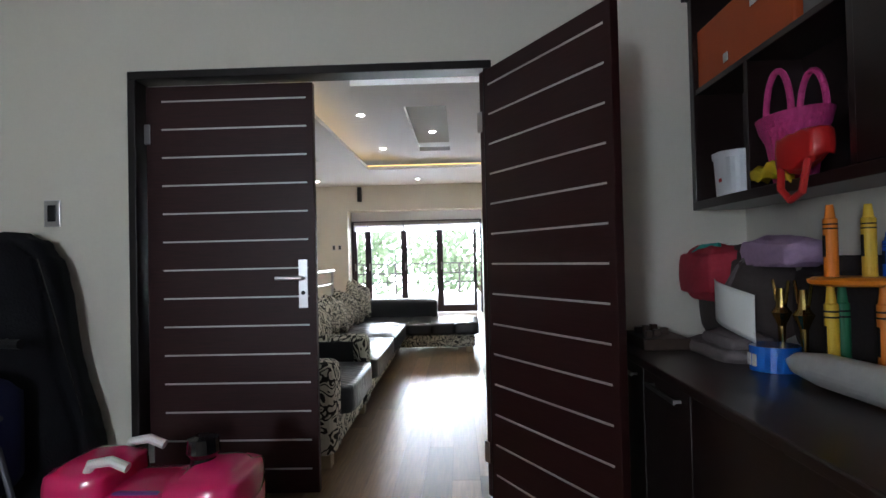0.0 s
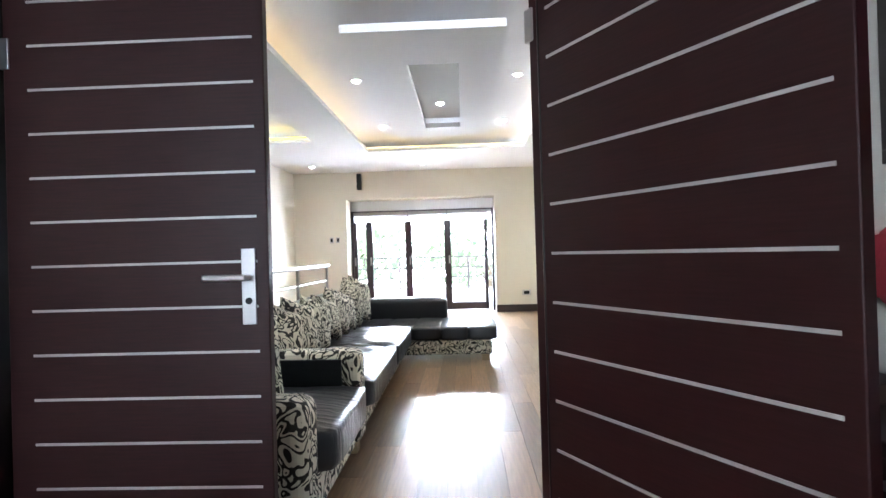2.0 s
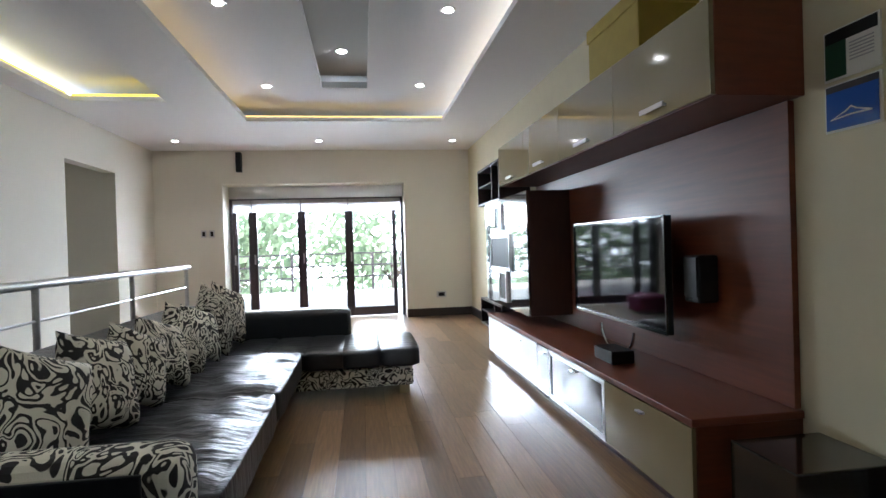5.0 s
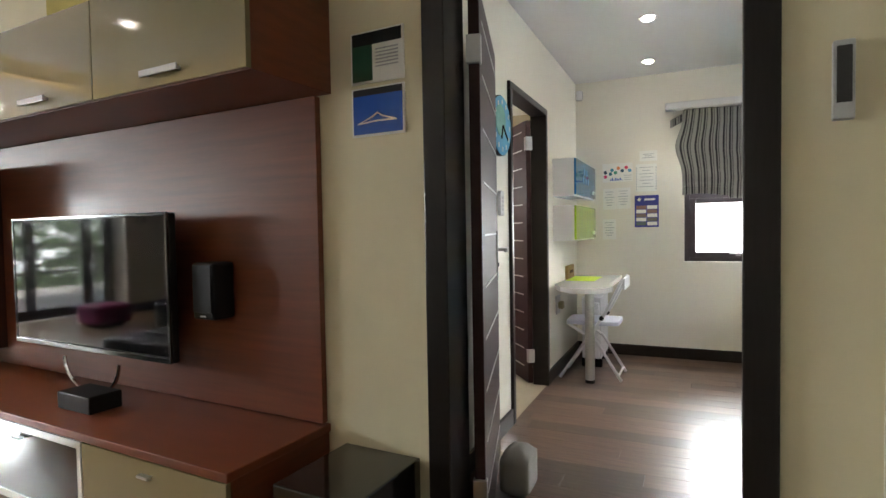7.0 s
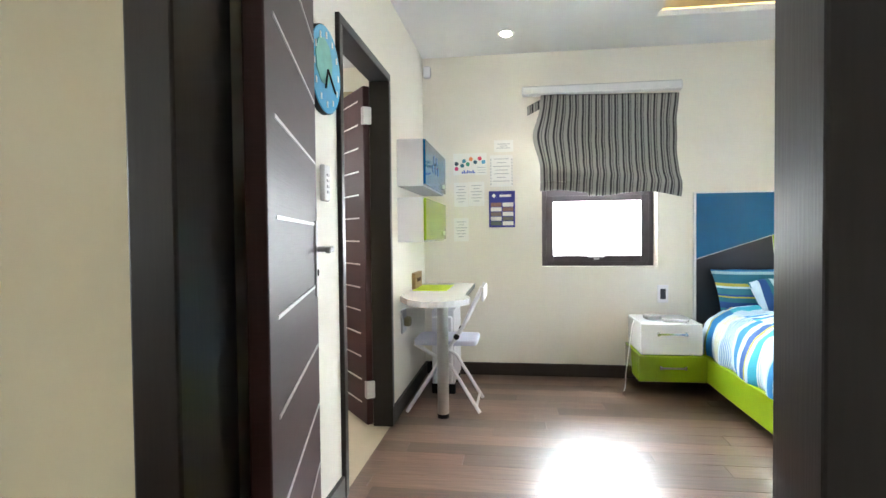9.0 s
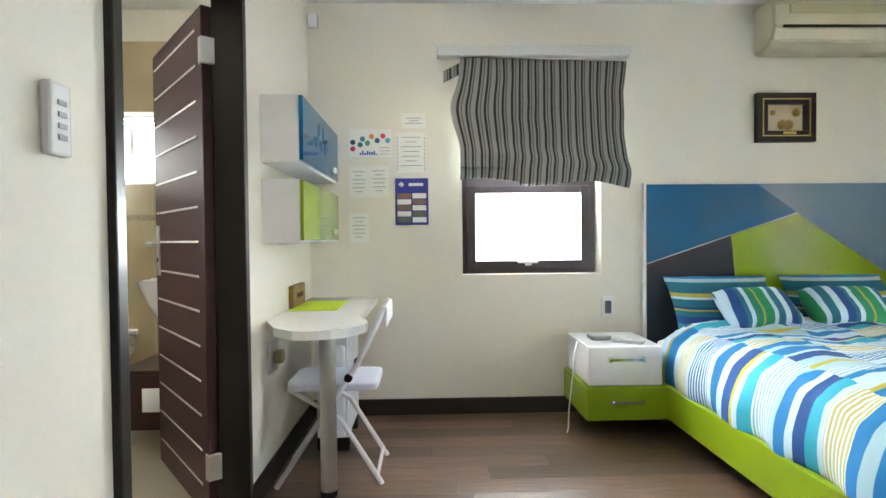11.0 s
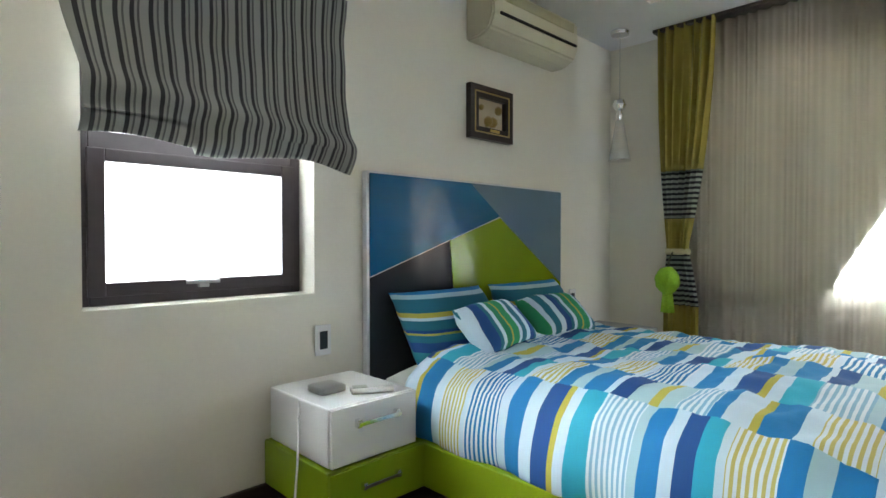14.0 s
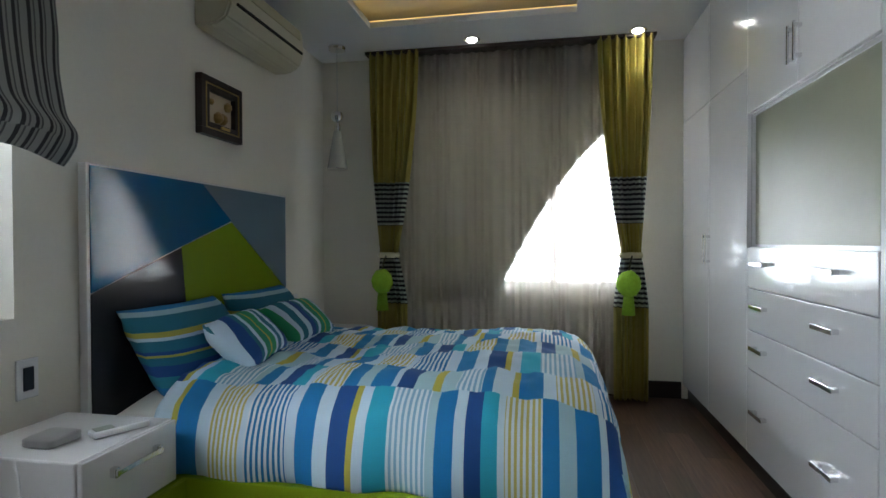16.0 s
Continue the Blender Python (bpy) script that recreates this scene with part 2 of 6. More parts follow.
def box_bm(a, b, bevel=0.0, m=None, seg=2):
    a, b = [min(p, q) for p, q in zip(a, b)], [max(p, q) for p, q in zip(a, b)]
    bm = bmesh.new()
    bm_box(bm, a, b)
    if bevel:
        bmesh.ops.bevel(bm, geom=bm.edges[:], offset=bevel, segments=seg, profile=0.5, affect="EDGES")
    if m is not None:
        bmesh.ops.transform(bm, matrix=m, verts=bm.verts)
    return bm


def cyl_bm(r, h, at=(0, 0, 0), axis="z", seg=20, r2=None, m=None):
    bm = bmesh.new()
    bmesh.ops.create_cone(bm, cap_ends=True, segments=seg, radius1=r, radius2=r if r2 is None else r2, depth=h)
    turn = {"z": pose(0, 0, 0), "x": pose(0, 0, 0, 0, 90, 0), "y": pose(0, 0, 0, 90, 0, 0)}[axis]
    bmesh.ops.transform(bm, matrix=Matrix.Translation(at) @ turn, verts=bm.verts)
    if m is not None:
        bmesh.ops.transform(bm, matrix=m, verts=bm.verts)
    return bm


def lathe_bm(profile, at, seg=24):
    """A turned shape: (radius, height) rings about an upright axis."""
    bm = bmesh.new()
    rings = []
    for r, z in profile:
        rings.append([bm.verts.new((at[0] + r * math.cos(2 * math.pi * k / seg), at[1] + r * math.sin(2 * math.pi * k / seg), at[2] + z)) for k in range(seg)])
    for p, q in zip(rings, rings[1:]):
        for k in range(seg):
            bm.faces.new((p[k], p[(k + 1) % seg], q[(k + 1) % seg], q[k]))
    bm.faces.new(rings[0][::-1])
    bm.faces.new(rings[-1])
    return bm


def tube_bm(points, r, seg=8):
    """A round bar along a line of points."""
    bm = bmesh.new()
    rings = []
    pts = [Vector(p) for p in points]
    for k, p in enumerate(pts):
        d = (pts[min(k + 1, len(pts) - 1)] - pts[max(k - 1, 0)]).normalized()
        q = d.to_track_quat("Z", "Y").to_matrix()
        rings.append([bm.verts.new(p + q @ Vector((r * math.cos(2 * math.pi * i / seg), r * math.sin(2 * math.pi * i / seg), 0))) for i in range(seg)])
    for a, b in zip(rings, rings[1:]):
        for i in range(seg):
            bm.faces.new((a[i], a[(i + 1) % seg], b[(i + 1) % seg], b[i]))
    bm.faces.new(rings[0][::-1])
    bm.faces.new(rings[-1])
    return bm


def pad_bm(a, b, puff=0.02, res=10, crease=0.0, ball=0.0):
    """A soft cushion block from a to b: rounded, bulging, lightly creased."""
    bm = bmesh.new()
    bm_box(bm, (-0.5, -0.5, -0.5), (0.5, 0.5, 0.5))
    bmesh.ops.subdivide_edges(bm, edges=bm.edges[:], cuts=res, use_grid_fill=True)
    size = [q - p for p, q in zip(a, b)]
    mid = [(q + p) / 2 for p, q in zip(a, b)]
    for v in bm.verts:
        c = v.co * 2
        r = [c[k] * math.sqrt(max(0.0, 1 - (c[(k + 1) % 3] ** 8 + c[(k + 2) % 3] ** 8) * 0.10)) for k in range(3)]
        if ball:
            k8 = (abs(c[0]) ** 3 + abs(c[1]) ** 3 + abs(c[2]) ** 3) ** (1 / 3)
            r = [r[k] * (1 - ball) + c[k] / k8 * ball for k in range(3)]
        w = Vector([mid[k] + r[k] * size[k] / 2 for k in range(3)])
        n = Vector([c[k] ** 5 for k in range(3)])
        w += n * puff * (1 - max(abs(c[0]) if abs(c[2]) > 0.9 else 0, abs(c[1]) if abs(c[2]) > 0.9 else 0) ** 2) * 0.8
        if crease:
            w += Vector((0, 0, crease * (noise.noise(w * 9.0) + 0.5 * noise.noise(w * 23.0))))
        v.co = w
    for f in bm.faces:
        f.smooth = True
    return bm


def pillow_bm(w, h, t, m, res=14):
    """A filled pillow case, w wide, h high, with pinched corners; m turns it from lying in the x-z plane."""
    bm = bmesh.new()
    for side in (-1, 1):
        grid = []
        for j in range(res + 1):
            row = []
            for i in range(res + 1):
                u, v = 2 * i / res - 1, 2 * j / res - 1
                edge = (1 - u ** 4) * (1 - v ** 4)
                x = u * w / 2 * (1 - 0.06 * (1 - abs(u)) - 0.05 * (1 - v * v) * abs(u))
                z = v * h / 2 * (1 - 0.05 * (1 - u * u) * abs(v))
                y = side * t / 2 * max(edge, 0) ** 0.55 + 0.006 * noise.noise(Vector((u * 3, v * 3, side * 5)))
                row.append(bm.verts.new((x, y, z)))
            grid.append(row)
        for j in range(res):
            for i in range(res):
                q = (grid[j][i], grid[j][i + 1], grid[j + 1][i + 1], grid[j + 1][i])
                bm.faces.new(q if side < 0 else q[::-1])
    bmesh.ops.remove_doubles(bm, verts=bm.verts, dist=0.004)
    for f in bm.faces:
        f.smooth = True
    bmesh.ops.transform(bm, matrix=m, verts=bm.verts)
    return bm


def join(*parts):
    out = bmesh.new()
    for bm in parts:
        me = bpy.data.meshes.new("t")
        bm.to_mesh(me)
        bm.free()
        out.from_mesh(me)
        bpy.data.meshes.remove(me)
    return out


def finish(name, bm, material):
    me = bpy.data.meshes.new(name)
    bmesh.ops.recalc_face_normals(bm, faces=bm.faces)
    bm.to_mesh(me)
    bm.free()
    for m in material if isinstance(material, (list, tuple)) else [material]:
        me.materials.append(m)
    return me


def thing(name, at, label, category, group=""):
    """The base of a thing with parts: an Empty at its foot."""
    ob = new(name)
    ob.matrix_world = ROOM @ Matrix.Translation(at)
    ob.empty_display_size = 0.05
    return tagged(ob, label, category, group)


def part(name, bm, material, parent, label=""):
    """One mesh, given in the places of its room, under a thing or under a part of it."""
    root = parent
    while root.parent:
        root = root.parent
    bmesh.ops.translate(bm, verts=bm.verts, vec=-(ROOM.inverted() @ root.matrix_basis).translation)
    ob = new(name, finish(name, bm, material))
    ob.parent = parent
    return tagged(ob, label)


def solo(name, bm, material, label, category, group="", kind=""):
    ob = new(name, finish(name, bm, material))
    ob.matrix_world = ROOM.copy()
    return tagged(ob, label, category, group, kind)


def structure(name, bm, material, label, category):
    return solo(name, bm, material, label, category, kind="structure")


def wall_bm(axis, at, to, a, b, z0, z1, holes=()):
    """A wall between the planes at..to of an axis, running from a to b, with holes (a0, a1, z0, z1) through it."""
    cuts_u = sorted({a, b, *[h[0] for h in holes], *[h[1] for h in holes]})
    cuts_z = sorted({z0, z1, *[h[2] for h in holes], *[h[3] for h in holes]})
    us = [u for u in cuts_u if a <= u <= b]
    zs = [z for z in cuts_z if z0 <= z <= z1]
    bm = bmesh.new()
    verts = {}

    def vert(p):
        p = tuple(round(c, 5) for c in p)
        if p not in verts:
            verts[p] = bm.verts.new(p)
        return verts[p]

    def put(u, w, z):
        return vert((w, u, z) if axis == "x" else (u, w, z))
    solid = {}
    for i in range(len(us) - 1):
        for k in range(len(zs) - 1):
            um, zm = (us[i] + us[i + 1]) / 2, (zs[k] + zs[k + 1]) / 2
            solid[i, k] = not any(h[0] < um < h[1] and h[2] < zm < h[3] for h in holes)
    for (i, k), s in solid.items():
        if not s:
            continue
        u0, u1, c0, c1 = us[i], us[i + 1], zs[k], zs[k + 1]
        for w in (at, to):
            bm.faces.new((put(u0, w, c0), put(u1, w, c0), put(u1, w, c1), put(u0, w, c1)))
        for (di, dk), (p, q) in {(-1, 0): ((u0, c0), (u0, c1)), (1, 0): ((u1, c0), (u1, c1)), (0, -1): ((u0, c0), (u1, c0)), (0, 1): ((u0, c1), (u1, c1))}.items():
            if not solid.get((i + di, k + dk), False):
                bm.faces.new((put(p[0], at, p[1]), put(q[0], at, q[1]), put(q[0], to, q[1]), put(p[0], to, p[1])))
    return bm


def slab_bm(x0, x1, y0, y1, z0, z1, holes=()):
    """A level slab with rectangular holes (x0, x1, y0, y1)."""
    bm = wall_bm("x", z0, z1, x0, x1, y0, y1, holes)
    for v in bm.verts:
        w, u, z = v.co
        v.co = (u, z, w)
    return bm


# ---- the shell: playroom, lounge, bedroom, bathroom ----
AX0, AX1, AY0, AY1 = -2.6, 2.20, -1.6, 3.36
LX0, LX1, LY0, LY1, LC = -2.47, 2.387, 3.455, 12.0, 2.70
BX0, BX1, BY0, BY1, BC = 2.50, 5.955, 0.71, 5.11, 2.54

structure("wall_between_playroom_and_lounge", wall_bm("y", AY1, LY0, LX0, LX1, 0, 2.7, [(-0.78, 1.0, -1, 2.10)]), M_WALL, "cream painted wall around the double door", "wall")
structure("wall_playroom_east", wall_bm("x", AX1, 2.387, AY0 - 0.18, AY1, 0, 2.7), M_WALL, "cream painted playroom wall behind the shelves", "wall")
structure("wall_playroom_west", wall_bm("x", AX0 - 0.15, AX0, AY0 - 0.18, AY1, 0, 2.7), M_WALL, "cream painted playroom wall", "wall")
# this unseen wall's opening is added to light the playroom
structure("wall_playroom_south", wall_bm("y", AY0 - 0.18, AY0, AX0, AX1, 0, 2.7, [(-0.95, -0.3, 0.95, 1.9)]), M_WALL, "cream painted playroom wall with an added, unseen window opening", "wall")
structure("wall_lounge_east", wall_bm("x", LX1, BX0, LY0, LY1, 0, 2.7, [(3.72, 4.66, -1, 2.10)]), M_WALL_TV, "ochre cream wall with the television unit and bedroom door", "wall")
structure("wall_lounge_west", wall_bm("x", LX0 - 0.15, LX0, AY1, LY1, 0, 2.7, [(9.52, 10.72, -1, 2.2)]), M_WALL, "cream lounge wall with an open doorway", "wall")
structure("wall_lounge_north", wall_bm("y", LY1, LY1 + 0.5, LX0 - 0.15, BX0, 0, 2.7, [(-1.47, 1.32, -1, 2.18)]), M_WALL, "cream wall with a deep balcony door recess", "wall")
structure("wall_balcony_door_head", box_bm((-1.47, LY1 + 0.40, 1.985), (1.32, LY1 + 0.497, 2.18)), M_WHITE, "white panel over the folding doors", "wall")
structure("ceiling_playroom", slab_bm(AX0, AX1, AY0, AY1, 2.7, 2.8), M_CEIL, "white playroom ceiling", "ceiling")
ROOM = BEDROOM
structure("wall_bedroom_east", wall_bm("x", BX1, BX1 + 0.22, BY0 - 0.2, BY1 + 2.3, 0, 2.7, [(3.30, 4.17, 0.865, 2.13), (5.85, 6.6, 1.44, 1.88)]), M_WALL_BED, "ivory bedroom wall with a small window", "wall")
structure("wall_bedroom_south", wall_bm("y", BY0 - 0.2, BY0, BX0, BX1, 0, 2.7, [(3.58, 5.30, 0.78, 2.25)]), M_WALL_BED, "ivory bedroom wall behind the curtains", "wall")
structure("wall_bedroom_west", wall_bm("x", 2.30, BX0, BY0 - 0.2, 3.75, 0, 2.7), M_WALL_BED, "ivory wall behind the wardrobe", "wall")
structure("wall_bedroom_north", wall_bm("y", BY1, BY1 + 0.08, 2.51, BX1, 0, 2.7, [(3.835, 4.715, -1, 2.05)]), M_WALL_BED, "ivory wall with the bathroom door", "wall")
structure("wall_bathroom_north", wall_bm("y", 7.2, 7.35, 2.66, BX1, 0, 2.7, [(3.9, 4.7, 1.25, 2.0)]), M_WALL_BED, "bathroom wall with a window", "wall")
structure("ceiling_bathroom", slab_bm(2.66, BX1, BY1 + 0.08, 7.2, 2.5, 2.7), M_CEIL, "white bathroom ceiling", "ceiling")
ROOM = Matrix.Identity(4)

# lounge ceiling: a flat margin, a lit tray with a hanging panel, and a second tray by the stairs
TRAY, TRAY2, PANEL, SLOT = (-0.69, 1.67, 4.55, 10.0), (-2.2, -1.3, 5.6, 9.12), (-0.12, 1.08, 5.6, 9.2), (0.29, 0.73, 6.32, 8.67)
structure("ceiling_lounge", join(slab_bm(LX0, LX1, LY0, LY1 + 0.5, LC, LC + 0.05, [TRAY, TRAY2]),
                                 slab_bm(LX0, LX1, LY0, LY1 + 0.5, LC + 0.20, LC + 0.26),
                                 slab_bm(*PANEL, LC + 0.03, LC + 0.09, [SLOT])), M_CEIL, "white stepped ceiling with lit trays", "ceiling")
# board over the panel's slot, a darker grey than the ceiling
structure("ceiling_tray_lining", join(box_bm((SLOT[0] - 0.03, SLOT[2] - 0.03, LC + 0.16), (SLOT[1] + 0.03, SLOT[3] + 0.03, LC + 0.18))), mat("slot_board_grey", (0.45, 0.45, 0.42), 0.8), "grey board above the slot in the ceiling panel", "ceiling")
ROOM = BEDROOM
BTRAY = (4.02, 5.36, 1.32, 3.45)
structure("ceiling_bedroom", join(slab_bm(2.38, BX1, BY0, BY1, BC, BC + 0.04, [BTRAY]), slab_bm(2.38, BX1, BY0, BY1, BC + 0.15, BC + 0.2)), M_CEIL, "white bedroom ceiling with a lit tray", "ceiling")
ROOM = Matrix.Identity(4)

# LED strips lying on the tray ledges
for k, (x0, x1, y0, y1) in enumerate(((-0.75, 1.73, 10.03, 10.06), (-0.75, -0.72, 4.6, 10.0), (1.70, 1.73, 4.6, 10.0))):
    solo("led_strip", box_bm((x0, y0, LC + 0.055), (x1, y1, LC + 0.075)), M_LED, "warm yellow light strip hidden on the ceiling tray ledge", "led strip", "ceiling light strips")
for x0, x1, y0, y1 in ((-2.26, -2.23, 5.7, 9.1), (-2.2, -1.3, 9.15, 9.18)):
    solo("led_strip", box_bm((x0, y0, LC + 0.055), (x1, y1, LC + 0.08)), M_LEDY, "bright yellow light strip in the side ceiling tray", "led strip", "ceiling light strips")
ROOM = BEDROOM
for x0, x1, y0, y1 in ((3.98, 5.40, 1.26, 1.29), (5.39, 5.42, 1.3, 3.4), (3.96, 3.99, 1.3, 3.4)):
    solo("led_strip", box_bm((x0, y0, BC + 0.045), (x1, y1, BC + 0.06)), M_LED, "warm light strip hidden in the bedroom ceiling tray", "led strip", "ceiling light strips")
ROOM = Matrix.Identity(4)

# skirting boards
def skirting(a, b):
    structure("baseboard", box_bm(a, b, 0.004), M_BASEBOARD, "dark wooden skirting board", "skirting")


skirting((LX0, LY1 - 0.018, 0), (-1.47, LY1, 0.13))
skirting((1.32, LY1 - 0.018, 0), (LX1, LY1, 0.13))
skirting((LX1 - 0.018, 9.75, 0), (LX1, LY1 - 0.02, 0.13))
skirting((LX0, LY0, 0), (LX0 + 0.018, 9.45, 0.13))
ROOM = BEDROOM
skirting((BX1 - 0.018, BY0, 0), (BX1, BY1, 0.10))
skirting((2.56, BY1 - 0.018, 0), (3.81, BY1, 0.10))
skirting((4.745, BY1 - 0.018, 0), (BX1 - 0.02, BY1, 0.10))
skirting((3.27, BY0, 0), (BX1 - 0.02, BY0 + 0.018, 0.12))
ROOM = Matrix.Identity(4)
skirting((AX0, AY1 - 0.018, 0), (-0.86, AY1, 0.12))

# ---- doors ----


def frame_bm(axis, w0, w1, a, b, top, width):
    """A door frame round an opening from a to b, as deep as w0..w1."""
    out = []
    for u0, u1, z0, z1 in ((a - width, a, 0, top), (b, b + width, 0, top), (a - width, b + width, top, top + width)):
        p, q = ((w0, u0, z0), (w1, u1, z1)) if axis == "x" else ((u0, w0, z0), (u1, w1, z1))
        out.append(box_bm(p, q, 0.005))
    return join(*out)


structure("door_frame_double", frame_bm("y", 3.345, 3.47, -0.745, 0.965, 2.075, 0.04), M_FRAME, "dark stained double door frame", "door frame")
structure("door_frame_bedroom", frame_bm("x", LX1 - 0.022, BX0 + 0.022, 3.755, 4.625, 2.07, 0.085), M_FRAME, "dark stained bedroom door frame", "door frame")
ROOM = BEDROOM
structure("door_frame_bathroom", frame_bm("y", BY1 - 0.02, BY1 + 0.10, 3.86, 4.695, 2.02, 0.045), M_FRAME, "dark stained bathroom door frame", "door frame")
ROOM = Matrix.Identity(4)


def door(name, label, hinge, angle, width, height, n, handle_side, z0=0.012, face=1, lock=True):
    """A dark door leaf with thin metal inlays; it turns about its hinge, angle is the way from hinge to free edge."""
    m = pose(hinge[0], hinge[1], 0, 0, 0, angle)
    d = thing(name, (hinge[0], hinge[1], 0), label, "door", "striped dark doors")
    leaf = part("leaf", box_bm((0.004, -0.02, z0), (width, 0.02, z0 + height), 0.004, m), M_WENGEH, d)
    step = height / (n + 0.4)
    for k in range(n):
        z = z0 + height - step * (0.55 + k)
        bm = bmesh.new()
        for s in (-1, 1):
            bm_box(bm, (0.085, s * 0.0185, z - 0.004), (width - 0.035, s * 0.0225, z + 0.004), m)
        part("metal_inlay", bm, M_INLAY, d)
    if lock:
        zc = 1.06
        for s in (-1, 1):
            plate = part("lock_plate", box_bm((width - 0.085, s * 0.02, zc - 0.13), (width - 0.04, s * 0.027, zc + 0.11), 0.002, m), M_STEEL, d, "brushed steel lock plate")
            part("lever_handle", join(cyl_bm(0.009, 0.05, (width - 0.062, s * 0.05, zc + 0.02), "y", 12, m=m),
                                      box_bm((width - 0.19, s * 0.062, zc + 0.01), (width - 0.052, s * 0.080, zc + 0.03), 0.006, m)), M_STEEL, plate)
            part("keyhole", cyl_bm(0.011, 0.004, (width - 0.062, s * 0.0285, zc - 0.055), "y", 14, m=m), M_BLACK, plate)
    for z in (0.22, 1.82):
        part("hinge", box_bm((-0.012, -0.026, z - 0.05), (0.026, 0.026, z + 0.05), 0.003, m), M_STEEL, d)
    return d


door("door_double_closed", "dark red-brown wooden door leaf with thin steel lines, closed", (-0.742, 3.447), 0, 0.855, 2.05, 14, 1)
door("door_double_open", "dark red-brown wooden door leaf with thin steel lines, swung open", (0.962, 3.40), -60.5, 0.875, 2.05, 14, 1, lock=False)
door("door_bedroom", "dark wooden bedroom door with steel lines, standing open", (2.53, 4.59), 18.6, 0.84, 2.04, 10, 1)
ROOM = BEDROOM
door("door_bathroom", "dark wooden bathroom door with steel lines, standing open", (4.685, 5.222), 38, 0.79, 1.98, 14, 1)
ROOM = Matrix.Identity(4)

# folding glazed doors to the balcony
DY = 12.42
gd = thing("balcony_door", (-0.07, DY, 0), "dark framed folding glass door to the balcony", "door")
structure_edges = [(-1.465, -1.42), (1.275, 1.315)]
part("door_jamb", join(*[box_bm((a, DY - 0.05, 0), (b, DY + 0.05, 1.98), 0.004) for a, b in structure_edges], box_bm((-1.465, DY - 0.05, 1.92), (1.315, DY + 0.05, 1.985), 0.004)), M_WINFRAME, gd)
for a, b in ((-1.42, -1.115), (-1.115, -0.345), (-0.345, 0.42), (0.42, 1.197)):
    fr = part("door_frame", join(box_bm((a, DY - 0.03, 0.02), (a + 0.065, DY + 0.03, 1.92), 0.003), box_bm((b - 0.065, DY - 0.03, 0.02), (b, DY + 0.03, 1.92), 0.003),
                                 box_bm((a + 0.065, DY - 0.03, 0.02), (b - 0.065, DY + 0.03, 0.16), 0.003), box_bm((a + 0.065, DY - 0.03, 1.83), (b - 0.065, DY + 0.03, 1.92), 0.003)), M_WINFRAME, gd)
    pane = part("pane", box_bm((a + 0.06, DY - 0.004, 0.15), (b - 0.06, DY + 0.004, 1.84)), M_GLASS, fr)
    pane.visible_shadow = False
    part("handle", box_bm((a + 0.015, DY - 0.05, 0.92), (a + 0.04, DY - 0.03, 1.08), 0.004), M_STEEL, fr)
for a, b in ((-1.40, -1.115), (-1.105, -0.355), (-0.34, 0.41), (0.42, 1.27)):
    bl = thing("roller_blind", (a, DY - 0.09, 1.75), "rolled up pale fabric blind over the balcony door", "blind", "balcony door blinds")
    part("fabric", box_bm((a, DY - 0.105, 1.76), (b, DY - 0.1, 1.90)), M_FROST, bl)
    part("head_rail", box_bm((a, DY - 0.14, 1.895), (b, DY - 0.06, 1.955), 0.01), mat("blind_rail_grey", (0.28, 0.26, 0.25), 0.5), bl)

# ---- bedroom window ----
ROOM = BEDROOM
bw = thing("window_bedroom", (BX1 + 0.1, 3.735, 0.865), "dark wooden framed bedroom window with frosted glare", "window")
x0, x1 = BX1 + 0.125, BX1 + 0.185
part("window_frame", join(box_bm((x0, 3.30, 0.865), (x1, 3.345, 2.13), 0.004), box_bm((x0, 4.125, 0.865), (x1, 4.17, 2.13), 0.004), box_bm((x0, 3.345, 0.865), (x1, 4.125, 0.905), 0.004), box_bm((x0, 3.345, 2.09), (x1, 4.125, 2.13), 0.004), box_bm((x0, 3.345, 1.42), (x1, 4.125, 1.49), 0.004)), M_WINFRAME, bw)
sash = part("sash", join(box_bm((x0 - 0.015, 3.338, 0.898), (x1 - 0.015, 3.395, 1.427), 0.004), box_bm((x0 - 0.015, 4.075, 0.898), (x1 - 0.015, 4.132, 1.427), 0.004), box_bm((x0 - 0.015, 3.395, 0.898), (x1 - 0.015, 4.075, 0.948), 0.004), box_bm((x0 - 0.015, 3.395, 1.38), (x1 - 0.015, 4.075, 1.427), 0.004)), M_WINFRAME, bw)
part("stay_handle", join(box_bm((x0 - 0.045, 3.68, 0.93), (x0 - 0.03, 3.81, 0.945), 0.004), box_bm((x0 - 0.035, 3.72, 0.915), (x0 - 0.014, 3.76, 0.93), 0.003)), M_STEEL, sash)
for z0, z1 in ((0.945, 1.385), (1.485, 2.095)):
    p = part("pane", box_bm((x0 + 0.02, 3.35, z0), (x0 + 0.026, 4.12, z1)), M_GLASS, bw)
    p.visible_shadow = False

# bathroom window and curtain window frames
cw = thing("window_curtain_wall", (4.44, BY0 - 0.12, 0.78), "white framed bedroom window behind the curtains", "window")
part("window_frame", join(*[box_bm((x, BY0 - 0.15, 0.78), (x + 0.05, BY0 - 0.1, 2.25), 0.003) for x in (3.58, 4.13, 4.70, 5.25)], box_bm((3.58, BY0 - 0.16, 0.78), (5.30, BY0 - 0.09, 0.82), 0.003), box_bm((3.58, BY0 - 0.16, 2.21), (5.30, BY0 - 0.09, 2.25), 0.003)), M_WHITE, cw)
